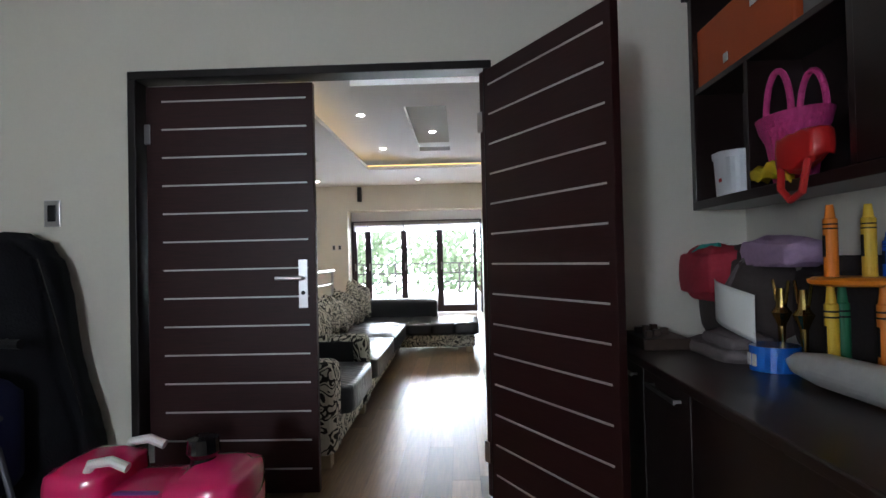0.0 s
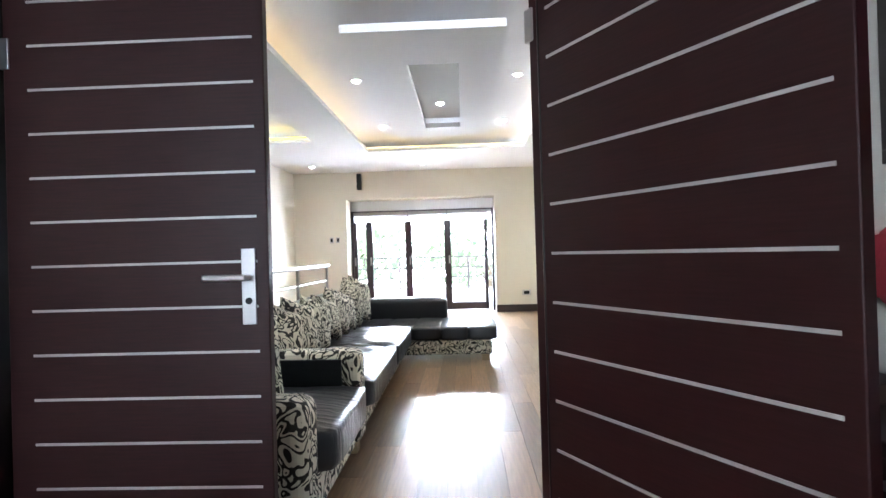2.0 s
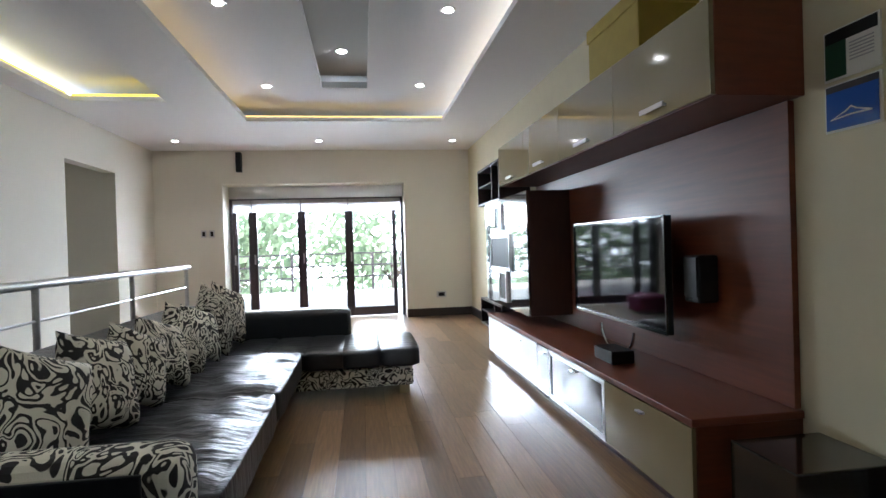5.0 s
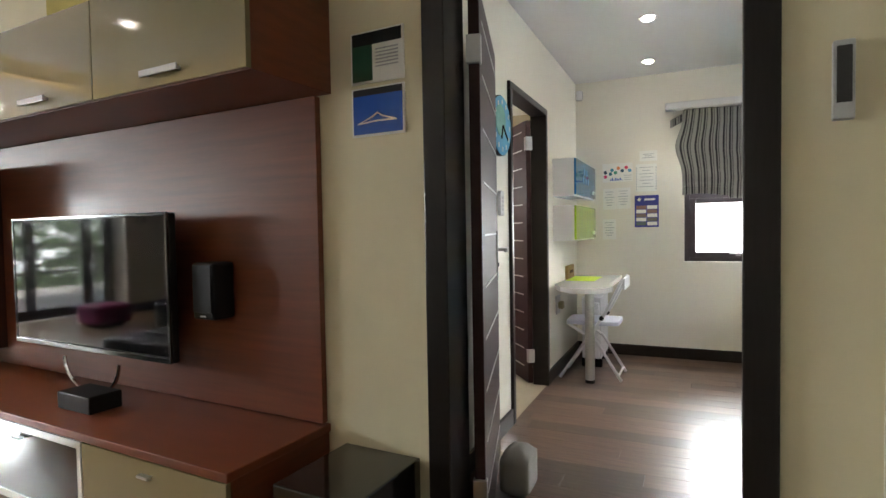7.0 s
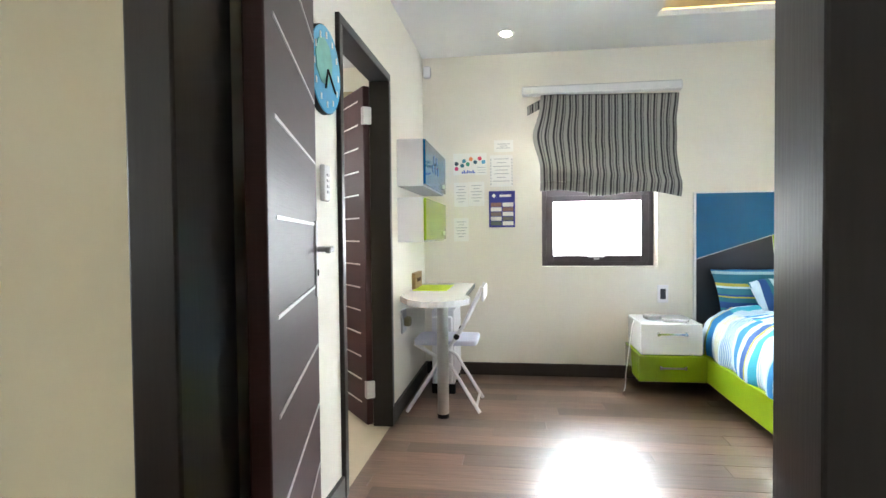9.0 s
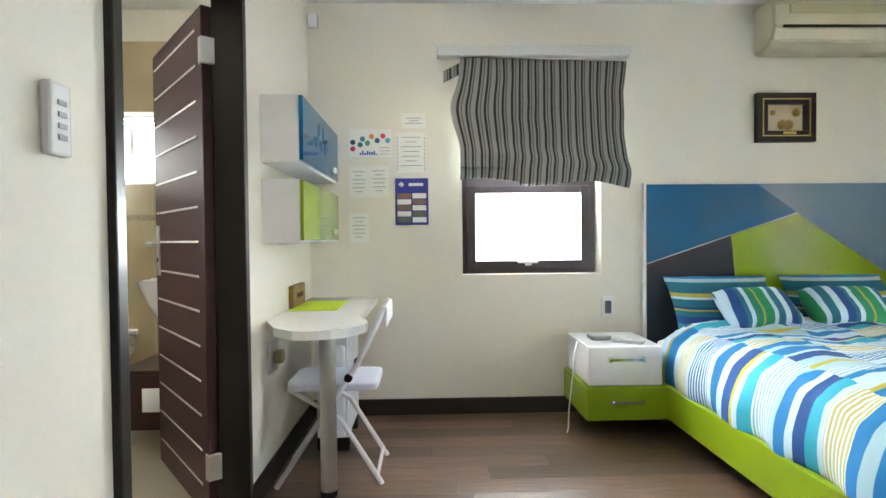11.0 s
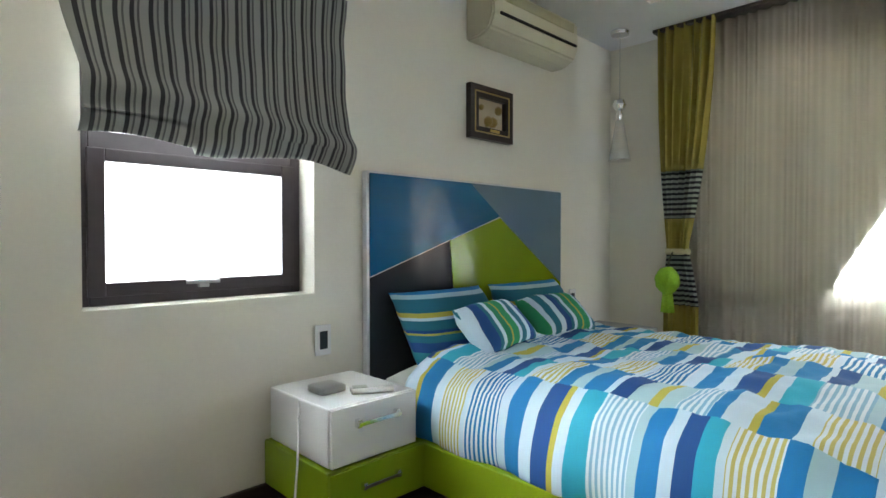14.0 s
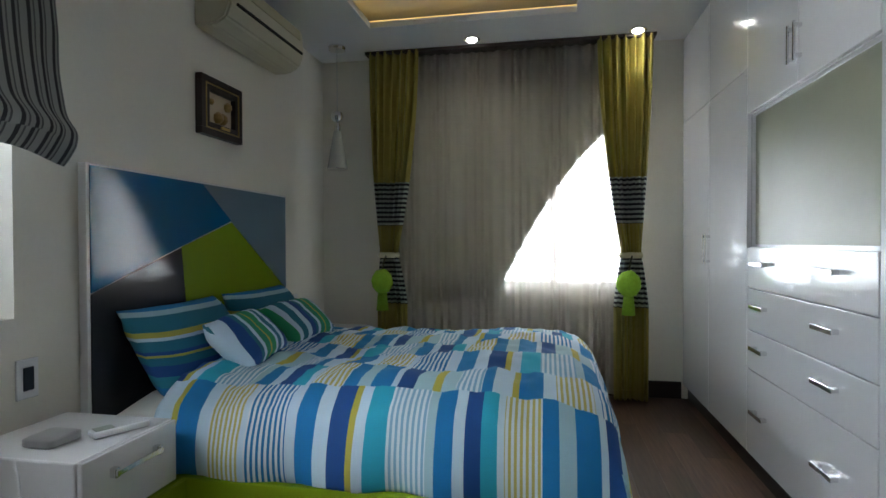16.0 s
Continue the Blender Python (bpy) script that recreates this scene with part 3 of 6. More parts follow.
for a, b in ((3.63, 4.13), (4.18, 4.70), (4.75, 5.25)):
    p = part("pane", box_bm((a, BY0 - 0.128, 0.82), (b, BY0 - 0.122, 2.21)), M_GLASS, cw)
    p.visible_shadow = False

ROOM = Matrix.Identity(4)

# ---- lounge: sofa, armchair, television unit ----


def seat_base(x0, x1, y0, y1, z0, z1):
    return box_bm((x0, y0, z0), (x1, y1, z1), 0.02)


def foot(parent, x, y):
    part("foot", box_bm((x - 0.04, y - 0.04, 0), (x + 0.04, y + 0.04, 0.07), 0.006), mat("pale_wood_foot", (0.35, 0.27, 0.16), 0.5, grain=0.2, scale=20), parent)


arm = thing("armchair", (-0.35, 4.36, 0), "black leather armchair with black and cream scroll upholstered arms", "armchair")
part("base", seat_base(-0.75, 0.10, 3.95, 4.75, 0.07, 0.24), M_SCROLL, arm)
part("seat", pad_bm((-0.6, 3.96, 0.24), (0.16, 4.74, 0.42), 0.03, 10, 0.006), M_LEATHER, arm)
for y in (3.72, 4.76):
    a = part("armrest", box_bm((-0.78, y, 0.07), (0.13, y + 0.20, 0.60), 0.06, seg=4), M_SCROLL, arm)
    yy = y + 0.198 if y < 4 else y - 0.008
    part("leather_panel", box_bm((-0.6, yy, 0.34), (0.03, yy + 0.012, 0.56), 0.004), M_LEATHER, a)
part("backrest", pad_bm((-0.98, 3.80, 0.07), (-0.47, 4.92, 0.62), 0.02, 10), M_LEATHER, arm)
for x, y in ((0.05, 3.80), (0.05, 4.88), (-0.85, 3.8), (-0.85, 4.9)):
    foot(arm, x, y)

sofa = thing("corner_sofa", (-0.3, 6.4, 0), "black leather corner sofa with scroll patterned base", "sofa")
part("base", seat_base(-0.75, 0.09, 5.0, 7.42, 0.07, 0.22), M_SCROLL, sofa)
part("chaise_base", seat_base(-0.75, 1.0, 7.43, 8.30, 0.07, 0.22), M_SCROLL, sofa)
for k in range(2):
    y = 5.02 + k * 1.2
    part("seat_cushion", pad_bm((-0.62, y, 0.215), (0.15, y + 1.19, 0.385), 0.03, 24, 0.016), M_LEATHER, sofa)
for k in range(6):
    x = -0.70 + k * 0.29
    part("chaise_cushion", pad_bm((x, 7.42, 0.215), (x + 0.295, 8.3, 0.365), 0.016, 8, 0.006), M_LEATHER, sofa)
part("backrest", pad_bm((-0.98, 5.0, 0.07), (-0.62, 8.3, 0.70), 0.02, 12), M_LEATHER, sofa)
part("bolster", pad_bm((-0.62, 8.22, 0.30), (0.50, 8.45, 0.60), 0.015, 10), M_LEATHER, sofa)
part("armrest", box_bm((-0.78, 4.97, 0.07), (0.10, 5.03, 0.3), 0.01), M_SCROLL, sofa)
for x, y in ((0.93, 7.50), (0.93, 8.22), (-0.6, 8.2), (0.0, 5.1)):
    foot(sofa, x, y)
PILLOWS = ((5.24, 0.39, -16, 4), (5.66, 0.39, -20, 10), (6.04, 0.36, -18, 2), (6.40, 0.36, -22, 8), (6.76, 0.37, -18, -2), (7.10, 0.35, -20, 8), (7.48, 0.42, -12, -4), (7.88, 0.43, -14, 6))
for y, s, lean, yaw in PILLOWS:
    z = 0.395 + s * 0.58
    solo("throw_pillow", pillow_bm(s, s * 1.05, 0.135, pose(-0.47, y, z, 0, 0, 62 + yaw) @ pose(0, 0, 0, lean, 26 - yaw, 0)), M_SCROLL, "cream throw pillow with black scroll pattern on the sofa", "pillow", "sofa pillows")
solo("throw_pillow", pillow_bm(0.48, 0.48, 0.16, pose(-0.32, 4.18, 0.645, 0, 0, 52) @ pose(0, 0, 0, -14, 4, 0)), M_SCROLL, "cream throw pillow with black scroll pattern on the armchair", "pillow", "sofa pillows")

# stair rail behind the sofa
rail = thing("stair_railing", (-1.05, 7.0, 0), "brushed steel stair railing with thin bars", "railing")
part("handrail", tube_bm([(-1.05, 4.4, 1.01), (-1.05, 8.82, 1.01)], 0.024, 12), M_STEEL, rail)
for z in (0.82, 0.62, 0.42):
    part("bar", tube_bm([(-1.05, 4.4, z), (-1.05, 8.78, z)], 0.008), M_STEEL, rail)
for y in (4.45, 5.4, 6.3, 7.5, 8.75):
    part("post", tube_bm([(-1.05, y, 0.0), (-1.05, y, 1.0)], 0.018, 10), M_STEEL, rail)

# television wall unit
low = thing("tv_cabinet", (2.14, 6.9, 0), "long low television cabinet with cherry top and gloss fronts", "cabinet")
part("plinth", box_bm((1.95, 5.2, 0), (2.385, 8.66, 0.06)), M_CHERRYDK, low)
part("body", box_bm((1.92, 5.165, 0.06), (2.385, 8.69, 0.405)), M_CHERRY, low)
part("top", box_bm((1.89, 5.155, 0.408), (2.386, 8.70, 0.44), 0.004), M_CHERRY, low)
for y0, y1, kind in ((5.17, 5.96, "o"), (5.965, 6.85, "g"), (6.855, 7.12, "d"), (7.125, 7.9, "w"), (7.905, 8.69, "w")):
    m = {"o": M_OLIVE, "w": M_WHITE, "d": M_BLACKGLOSS}.get(kind)
    if kind == "g":
        dr = part("glass_drawer", join(box_bm((1.898, y0, 0.065), (1.918, y0 + 0.03, 0.40), 0.002), box_bm((1.898, y1 - 0.03, 0.065), (1.918, y1, 0.40), 0.002), box_bm((1.898, y0 + 0.03, 0.37), (1.918, y1 - 0.03, 0.40), 0.002), box_bm((1.898, y0 + 0.03, 0.065), (1.918, y1 - 0.03, 0.095), 0.002)), M_STEEL, low)
        part("pane", box_bm((1.905, y0 + 0.03, 0.095), (1.911, y1 - 0.03, 0.37)), M_BLACKGLOSS, dr, "smoked glass front")
    else:
        dr = part("drawer_front", box_bm((1.898, y0, 0.065), (1.918, y1, 0.40), 0.003), m, low)
    part("handle", box_bm((1.878, (y0 + y1) / 2 - 0.03, 0.345), (1.899, (y0 + y1) / 2 + 0.03, 0.355), 0.002), M_STEEL, dr)
panel = solo("tv_back_panel", box_bm((2.355, 5.17, 0.444), (2.384, 8.42, 1.695), 0.002), M_CHERRY, "cherry veneer panel on the wall behind the television", "panel")
up = thing("wall_cabinet", (2.19, 6.7, 1.70), "long hanging cabinet with olive gloss glass flaps", "cabinet")
part("body", box_bm((2.003, 5.115, 1.70), (2.385, 8.42, 2.08), 0.002), M_CHERRY, up)
for k in range(4):
    y0 = 5.118 + k * 0.8255
    f = part("flap", box_bm((1.981, y0, 1.702), (2.002, y0 + 0.822, 2.078), 0.002), M_OLIVE, up)
    part("handle", join(box_bm((1.955, y0 + 0.30, 1.735), (1.963, y0 + 0.50, 1.757), 0.002), box_bm((1.962, y0 + 0.31, 1.74), (1.981, y0 + 0.32, 1.75)), box_bm((1.962, y0 + 0.48, 1.74), (1.981, y0 + 0.49, 1.75))), M_STEEL, f)
solo("storage_box", join(box_bm((2.02, 5.72, 2.081), (2.34, 6.32, 2.40), 0.006), box_bm((2.012, 5.712, 2.33), (2.348, 6.328, 2.405), 0.004)), mat("mustard_card", (0.42, 0.32, 0.05), 0.7, grain=0.1, scale=20), "mustard yellow storage box on top of the hanging cabinet", "box")

tall = thing("display_cabinet", (2.18, 8.3, 0.52), "gloss fronted display cabinet with cube niches and dark side", "cabinet")
part("body", box_bm((2.0, 7.54, 0.54), (2.383, 9.06, 1.58), 0.002), M_CHERRYDK, tall)
part("mirror_front", box_bm((1.981, 7.54, 0.54), (1.999, 9.06, 1.58), 0.002), mat("mirror_gloss", (0.42, 0.44, 0.42), 0.05, 1.0), tall, "mirror-like glossy front")
for y0, y1, z0, z1 in ((8.05, 8.75, 0.92, 1.20), (8.35, 8.55, 1.30, 1.50), (8.2, 8.42, 0.62, 0.86)):
    fr = part("niche_frame", join(box_bm((1.955, y0 - 0.03, z0 - 0.03), (1.980, y1 + 0.03, z0), 0.002), box_bm((1.955, y0 - 0.03, z1), (1.980, y1 + 0.03, z1 + 0.03), 0.002), box_bm((1.955, y0 - 0.03, z0), (1.980, y0, z1), 0.002), box_bm((1.955, y1, z0), (1.980, y1 + 0.03, z1), 0.002)), M_WHITE, tall)
    part("niche_back", box_bm((1.965, y0, z0), (1.979, y1, z1)), M_BLACK, fr)
for z0, z1, y0, y1 in ((1.60, 2.03, 8.70, 9.75), (0.18, 0.50, 8.72, 9.75)):
    sh = thing("open_shelf_box", (2.2, 9.2, z0), "dark open wooden shelf box fixed to the lounge wall", "shelf", "dark shelf boxes")
    part("frame", join(box_bm((2.05, y0, z0), (2.385, y1, z0 + 0.025), 0.002), box_bm((2.05, y0, z1 - 0.025), (2.385, y1, z1), 0.002), box_bm((2.05, y0, z0 + 0.025), (2.385, y0 + 0.025, z1 - 0.025), 0.002), box_bm((2.05, y1 - 0.025, z0 + 0.025), (2.385, y1, z1 - 0.025), 0.002)), M_WENGE, sh)
    part("back", box_bm((2.36, y0 + 0.025, z0 + 0.025), (2.384, y1 - 0.025, z1 - 0.025)), M_WENGE, sh)
    part("divider", box_bm((2.06, y0 + 0.36, z0 + 0.025), (2.36, y0 + 0.38, z1 - 0.025)), M_WENGE, sh)
    part("shelf_board", box_bm((2.06, y0 + 0.38, (z0 + z1) / 2), (2.36, y1 - 0.025, (z0 + z1) / 2 + 0.02)), M_WENGE, sh)

tv = thing("television", (2.2, 6.44, 0.44), "flat television with thin silver bezel on a chrome loop stand", "television")
part("case", box_bm((2.20, 5.83, 0.645), (2.235, 7.06, 1.275), 0.006), M_BLACK, tv)
part("screen", box_bm((2.192, 5.845, 0.672), (2.1985, 7.045, 1.262), 0.001), mat("screen_glass", (0.004, 0.004, 0.005), 0.05, coat=0.0, spec=0.22), tv)
part("bezel", join(box_bm((2.188, 5.828, 0.645), (2.2, 7.062, 0.668), 0.002), box_bm((2.188, 5.828, 0.668), (2.2, 5.842, 1.277), 0.002), box_bm((2.188, 7.048, 0.668), (2.2, 7.062, 1.277), 0.002), box_bm((2.188, 5.842, 1.264), (2.2, 7.048, 1.277), 0.002)), M_BLACKGLOSS, tv)
st = part("stand", tube_bm([(2.21, 6.44 + 0.22 * math.sin(a), 0.60 - 0.155 * math.cos(a) + 0.0) for a in [k * math.pi / 12 - math.pi / 2 for k in range(13)]], 0.009), M_CHROME, tv, "chrome loop stand")
solo("set_top_box", box_bm((2.02, 6.12, 0.441), (2.16, 6.36, 0.515), 0.006), M_BLACK, "small black set-top box on the cherry cabinet", "set-top box")
sp = thing("speaker", (2.3, 5.665, 0.83), "small black loudspeaker fixed on the cherry panel", "speaker")
part("case", box_bm((2.245, 5.625, 0.83), (2.353, 5.755, 1.065), 0.012), M_BLACK, sp)
part("grille", box_bm((2.239, 5.635, 0.86), (2.2445, 5.745, 1.055), 0.002), M_BLACK, sp)
part("badge", box_bm((2.241, 5.675, 0.842), (2.2445, 5.705, 0.848)), M_STEEL, sp)
sub = thing("subwoofer", (2.18, 4.9, 0), "black subwoofer box standing on the floor", "subwoofer")
part("case", box_bm((1.99, 4.745, 0.01), (2.37, 5.07, 0.385), 0.006), M_BLACKGLOSS, sub)
part("foot", box_bm((2.02, 4.78, 0.0), (2.34, 5.04, 0.012)), M_BLACK, sub)

# prints beside the bedroom door
for z0, z1, kind in ((1.715, 1.90, "g"), (1.525, 1.70, "b")):
    pr = thing("wall_print", (2.38, 4.9, z0), "glossy blue print with a white clothes hanger" if kind == "b" else "small print with dark green photo and text", "print", "prints by the door")
    part("mount", box_bm((2.379, 4.788, z0), (2.3865, 5.015, z1)), M_PAPER, pr)
    if kind == "b":
        part("image", box_bm((2.376, 4.796, z0 + 0.008), (2.3785, 5.007, z1 - 0.03)), mat("print_blue", (0.012, 0.075, 0.36), 0.25), pr)
        part("title_band", box_bm((2.376, 4.796, z1 - 0.03), (2.3785, 5.007, z1 - 0.006)), M_BLACK, pr)
        part("hanger", tube_bm([(2.374, 4.82, z0 + 0.05), (2.374, 4.88, z0 + 0.068), (2.374, 4.90, z0 + 0.08), (2.374, 4.92, z0 + 0.068), (2.374, 4.985, z0 + 0.045), (2.374, 4.90, z0 + 0.052), (2.374, 4.82, z0 + 0.05)], 0.003, 6), M_PAPER, pr)
    else:
        part("image", box_bm((2.376, 4.92, z0 + 0.008), (2.3785, 5.007, z1 - 0.05)), mat("print_green", (0.01, 0.06, 0.03), 0.3), pr)
        part("title_band", box_bm((2.376, 4.796, z1 - 0.05), (2.3785, 5.007, z1 - 0.006)), M_BLACK, pr)
        for k in range(6):
            part("text_line", box_bm((2.376, 4.81, z1 - 0.072 - k * 0.012), (2.3785, 4.905, z1 - 0.068 - k * 0.012)), M_INK, pr)
ic = thing("wall_panel", (2.38, 3.53, 1.43), "grey wall control panel with dark display", "control panel")
part("case", box_bm((2.362, 3.52, 1.43), (2.3865, 3.565, 1.62), 0.004), mat("panel_grey", (0.45, 0.46, 0.47), 0.4), ic)
part("display", box_bm((2.358, 3.527, 1.47), (2.3615, 3.558, 1.605)), M_BLACKGLOSS, ic)

# small fixtures on the far wall of the lounge
fs = thing("wall_speaker", (-1.2, 11.95, 2.35), "slim black speaker high on the lounge wall", "speaker")
part("case", box_bm((-1.245, 11.90, 2.36), (-1.165, 11.997, 2.66), 0.008), M_BLACK, fs)
for x in (-1.80, -1.68):
    sw = thing("light_switch", (x, 11.99, 1.38), "dark light switch with steel rim on the wall", "switch", "light switches")
    part("plate", box_bm((x, 11.988, 1.37), (x + 0.075, 11.9975, 1.48), 0.003), M_STEEL, sw)
    part("rocker", box_bm((x + 0.018, 11.982, 1.39), (x + 0.057, 11.9875, 1.46), 0.002), M_BLACK, sw)
so = thing("wall_socket", (1.88, 11.99, 0.3), "steel rimmed wall socket above the skirting", "socket")
part("plate", box_bm((1.80, 11.988, 0.30), (1.96, 11.9975, 0.40), 0.003), M_STEEL, so)
part("insert", box_bm((1.83, 11.982, 0.32), (1.93, 11.9875, 0.38), 0.002), M_BLACK, so)


def downlight(x, y, z, group, energy=5.6):
    d = thing("downlight", (x, y, z), "round recessed ceiling spotlight, switched on", "ceiling light", group)
    part("rim", lathe_bm([(0.052, -0.006), (0.058, -0.004), (0.058, 0.0), (0.046, 0.004)], (x, y, z - 0.002)), M_CHROME, d)
    part("bulb", lathe_bm([(0.02, -0.022), (0.036, -0.014), (0.04, -0.007)], (x, y, z), 16), M_LAMP, d)
    lamp("downlight_beam", "SPOT", ROOM @ pose(x, y, z - 0.03), energy, (1, 0.9, 0.74), spot=radians(95))


for x, y in ((0.53, 5.0), (-0.32, 5.0), (-0.31, 7.2), (1.32, 7.2), (-0.32, 9.21), (1.31, 9.11)):
    downlight(x, y, LC + (0.20 if TRAY[0] < x < TRAY[1] and TRAY[2] < y < TRAY[3] else 0.0), "lounge ceiling spotlights")
for x, y in ((0.51, 6.6), (0.51, 8.0)):
    downlight(x, y, LC + 0.16, "lounge ceiling spotlights")
for x, y in ((-1.88, 11.19), (0.06, 11.19), (2.0, 11.19)):
    downlight(x, y, LC, "lounge ceiling spotlights")
ROOM = BEDROOM
for x, y in ((4.72, 1.0), (3.60, 0.95), (5.49, 4.43), (4.5, 4.37), (3.55, 2.9)):
    downlight(x, y, BC, "bedroom ceiling spotlights", 3.2)

# ---- bedroom: bed, nightstands, wardrobe ----
bed = thing("bed", (4.95, 2.26, 0), "double bed with lime green frame and geometric gloss headboard", "bed")
part("frame", join(box_bm((3.97, 3.06, 0.10), (5.895, 3.095, 0.28), 0.006), box_bm((3.97, 1.43, 0.10), (5.895, 1.465, 0.28), 0.006), box_bm((3.95, 1.43, 0.10), (3.985, 3.095, 0.28), 0.006), box_bm((4.2, 1.6, 0.0), (5.7, 2.9, 0.10))), M_LIME, bed)
hb = part("headboard", box_bm((5.915, 1.432, 0.0), (5.952, 3.045, 1.425), 0.003), M_WHITE, bed)
HX = 5.911


def facet(points, m, name):
    bm = bmesh.new()
    f = bm.faces.new([bm.verts.new((HX, y, z)) for y, z in points])
    r = bmesh.ops.extrude_face_region(bm, geom=[f])
    bmesh.ops.translate(bm, verts=[v for v in r["geom"] if isinstance(v, bmesh.types.BMVert)], vec=(0.004, 0, 0))
    part(name, bm, m, hb)


facet([(3.03, 1.415), (2.335, 1.415), (2.08, 1.235), (2.50, 1.10), (3.03, 0.925)], M_BLUE, "panel_blue")
facet([(2.333, 1.415), (1.447, 1.415), (1.447, 0.815), (2.078, 1.233)], M_GREYBLUE, "panel_grey")
facet([(2.078, 1.229), (1.447, 0.811), (1.447, 0.2), (2.40, 0.2), (2.498, 1.098)], M_LIME, "panel_lime")
facet([(2.502, 1.094), (3.03, 0.921), (3.03, 0.2), (2.404, 0.2)], M_CHARCOAL, "panel_charcoal")
part("mattress", pad_bm((4.0, 1.48, 0.20), (5.89, 3.04, 0.50), 0.0, 8), M_PAPER, bed)

W, AQ, BL, DB, LB, YE, TE = (0.56, 0.70, 0.80), (0.04, 0.40, 0.56), (0.014, 0.20, 0.48), (0.012, 0.075, 0.27), (0.38, 0.56, 0.62), (0.48, 0.43, 0.07), (0.02, 0.16, 0.24)
FY, FB, FL = (0.50, 0.45, 0.14, 0), (0.014, 0.18, 0.44, 0), (0.25, 0.45, 0.60, 0)  # fields of fine lines
SEQ = [(W, 6), (YE, 2), (BL, 8), (W, 4), (FY, 12), (W, 2), (FB, 13), (W, 4), (BL, 6), (W, 5), (DB, 6), (YE, 2), (W, 4), (AQ, 7), (FL, 12), (LB, 3), (BL, 6), (W, 3),
       (DB, 5), (AQ, 5), (W, 2), (FY, 11), (BL, 5), (LB, 5), (BL, 7), (W, 2), (DB, 6), (LB, 6), (YE, 3), (LB, 5), (FL, 8), (BL, 4)]
total = sum(n for _, n in SEQ)
stops, acc = [], 0
for c, n in SEQ:
    stops.append((acc / total, c))
    acc += n
M_DUVET = stripe_mat("striped_duvet", stops, uv=True, period=1.95, rows=0.23)
M_PILLOWCASE = stripe_mat("striped_pillowcase", [(0.0, TE), (0.12, W), (0.16, YE), (0.22, TE), (0.40, LB), (0.46, BL), (0.60, (0.03, 0.24, 0.32)), (0.72, DB), (0.84, TE), (0.93, YE), (0.96, DB)], axis=2, period=0.34)
M_CUSHION = stripe_mat("striped_cushion", [(0.0, DB), (0.14, W), (0.26, TE), (0.40, W), (0.48, (0.03, 0.30, 0.12)), (0.66, YE), (0.70, (0.03, 0.26, 0.14)), (0.84, W), (0.92, TE)], axis=1, period=0.30)


def duvet():
    """The quilt: over the top, down both sides and the foot, with a soft hem, dips and creases."""
    bm = bmesh.new()
    uvl = bm.loops.layers.uv.new("UVMap")
    nu, nv = 90, 110
    drop = 0.29
    x0, x1 = 3.985, 5.62
    y0, y1 = 3.045, 1.455
    length, span = x1 - x0, y0 - y1
    su, sv = length + drop, span + 2 * drop
    grid = []
    for i in range(nu + 1):
        row = []
        for j in range(nv + 1):
            s, t = su * i / nu, sv * j / nv
            dz = 0.0
            x = x1 - s
            if s > length:
                x, dz = x0, s - length
            y = y0 - (t - drop)
            if t < drop:
                y, dz2 = y0, drop - t
            elif t > drop + span:
                y, dz2 = y1, t - drop - span
            else:
                dz2 = 0.0
            ex, ey = max(0.0, min(x - x0, 1)), max(0.0, min(y0 - y, y - y1))
            top = 0.605 - 0.10 * math.exp(-ey / 0.10) - 0.09 * math.exp(-ex / 0.11)
            top += 0.028 * noise.noise(Vector((x * 2.6, y * 2.6, 3))) + 0.016 * noise.noise(Vector((x * 6, y * 5, 9)))
            top += 0.05 * math.exp(-((x - 4.25) / 0.4) ** 2) * math.exp(-((y - 2.2) / 0.6) ** 2)
            z = top
            if dz > 0 or dz2 > 0:
                d = max(dz, dz2)
                z = top - d * 0.92
                fold = 0.020 * math.sin((x if dz2 > dz else y) * 17 + 2 * noise.noise(Vector((x * 3, y * 3, 1)))) * d / drop
                out = 0.04 * math.sin(min(1.0, d / drop) * 2.6) + fold
                if dz2 > 0:
                    y += out if t < drop else -out
                if dz > 0:
                    x -= out
            z += 0.022 * (0.5 - abs(noise.noise(Vector((x * 5.5 + 0.6 * y, y * 5, 3))))) + 0.012 * noise.noise(Vector((x * 14, y * 11, z * 11))) + 0.006 * noise.noise(Vector((x * 31, y * 27, z * 20)))
            row.append((bm.verts.new((x, y, max(z, 0.287 + 0.012 * noise.noise(Vector((x * 9, y * 9, 2)))))), s, t))
        grid.append(row)
    for i in range(nu):
        for j in range(nv):
            q = (grid[i][j], grid[i + 1][j], grid[i + 1][j + 1], grid[i][j + 1])
            f = bm.faces.new([v[0] for v in q])
            f.smooth = True
            for loop, v in zip(f.loops, q):
                loop[uvl].uv = (v[1], v[2])
    geom = bmesh.ops.extrude_face_region(bm, geom=bm.faces[:])
    bmesh.ops.translate(bm, verts=[v for v in geom["geom"] if isinstance(v, bmesh.types.BMVert)], vec=(0, 0, -0.012))
    return bm


solo("duvet", duvet(), M_DUVET, "blue, aqua, white and yellow striped duvet spread over the bed", "duvet")
for y in (2.62, 1.90):
    solo("bed_pillow", pillow_bm(0.64, 0.42, 0.20, pose(5.77, y, 0.67, 0, 0, -90) @ pose(0, 0, 0, -33, 0, 0)), M_PILLOWCASE, "teal and white striped pillow leaning on the headboard", "pillow", "bed pillows")
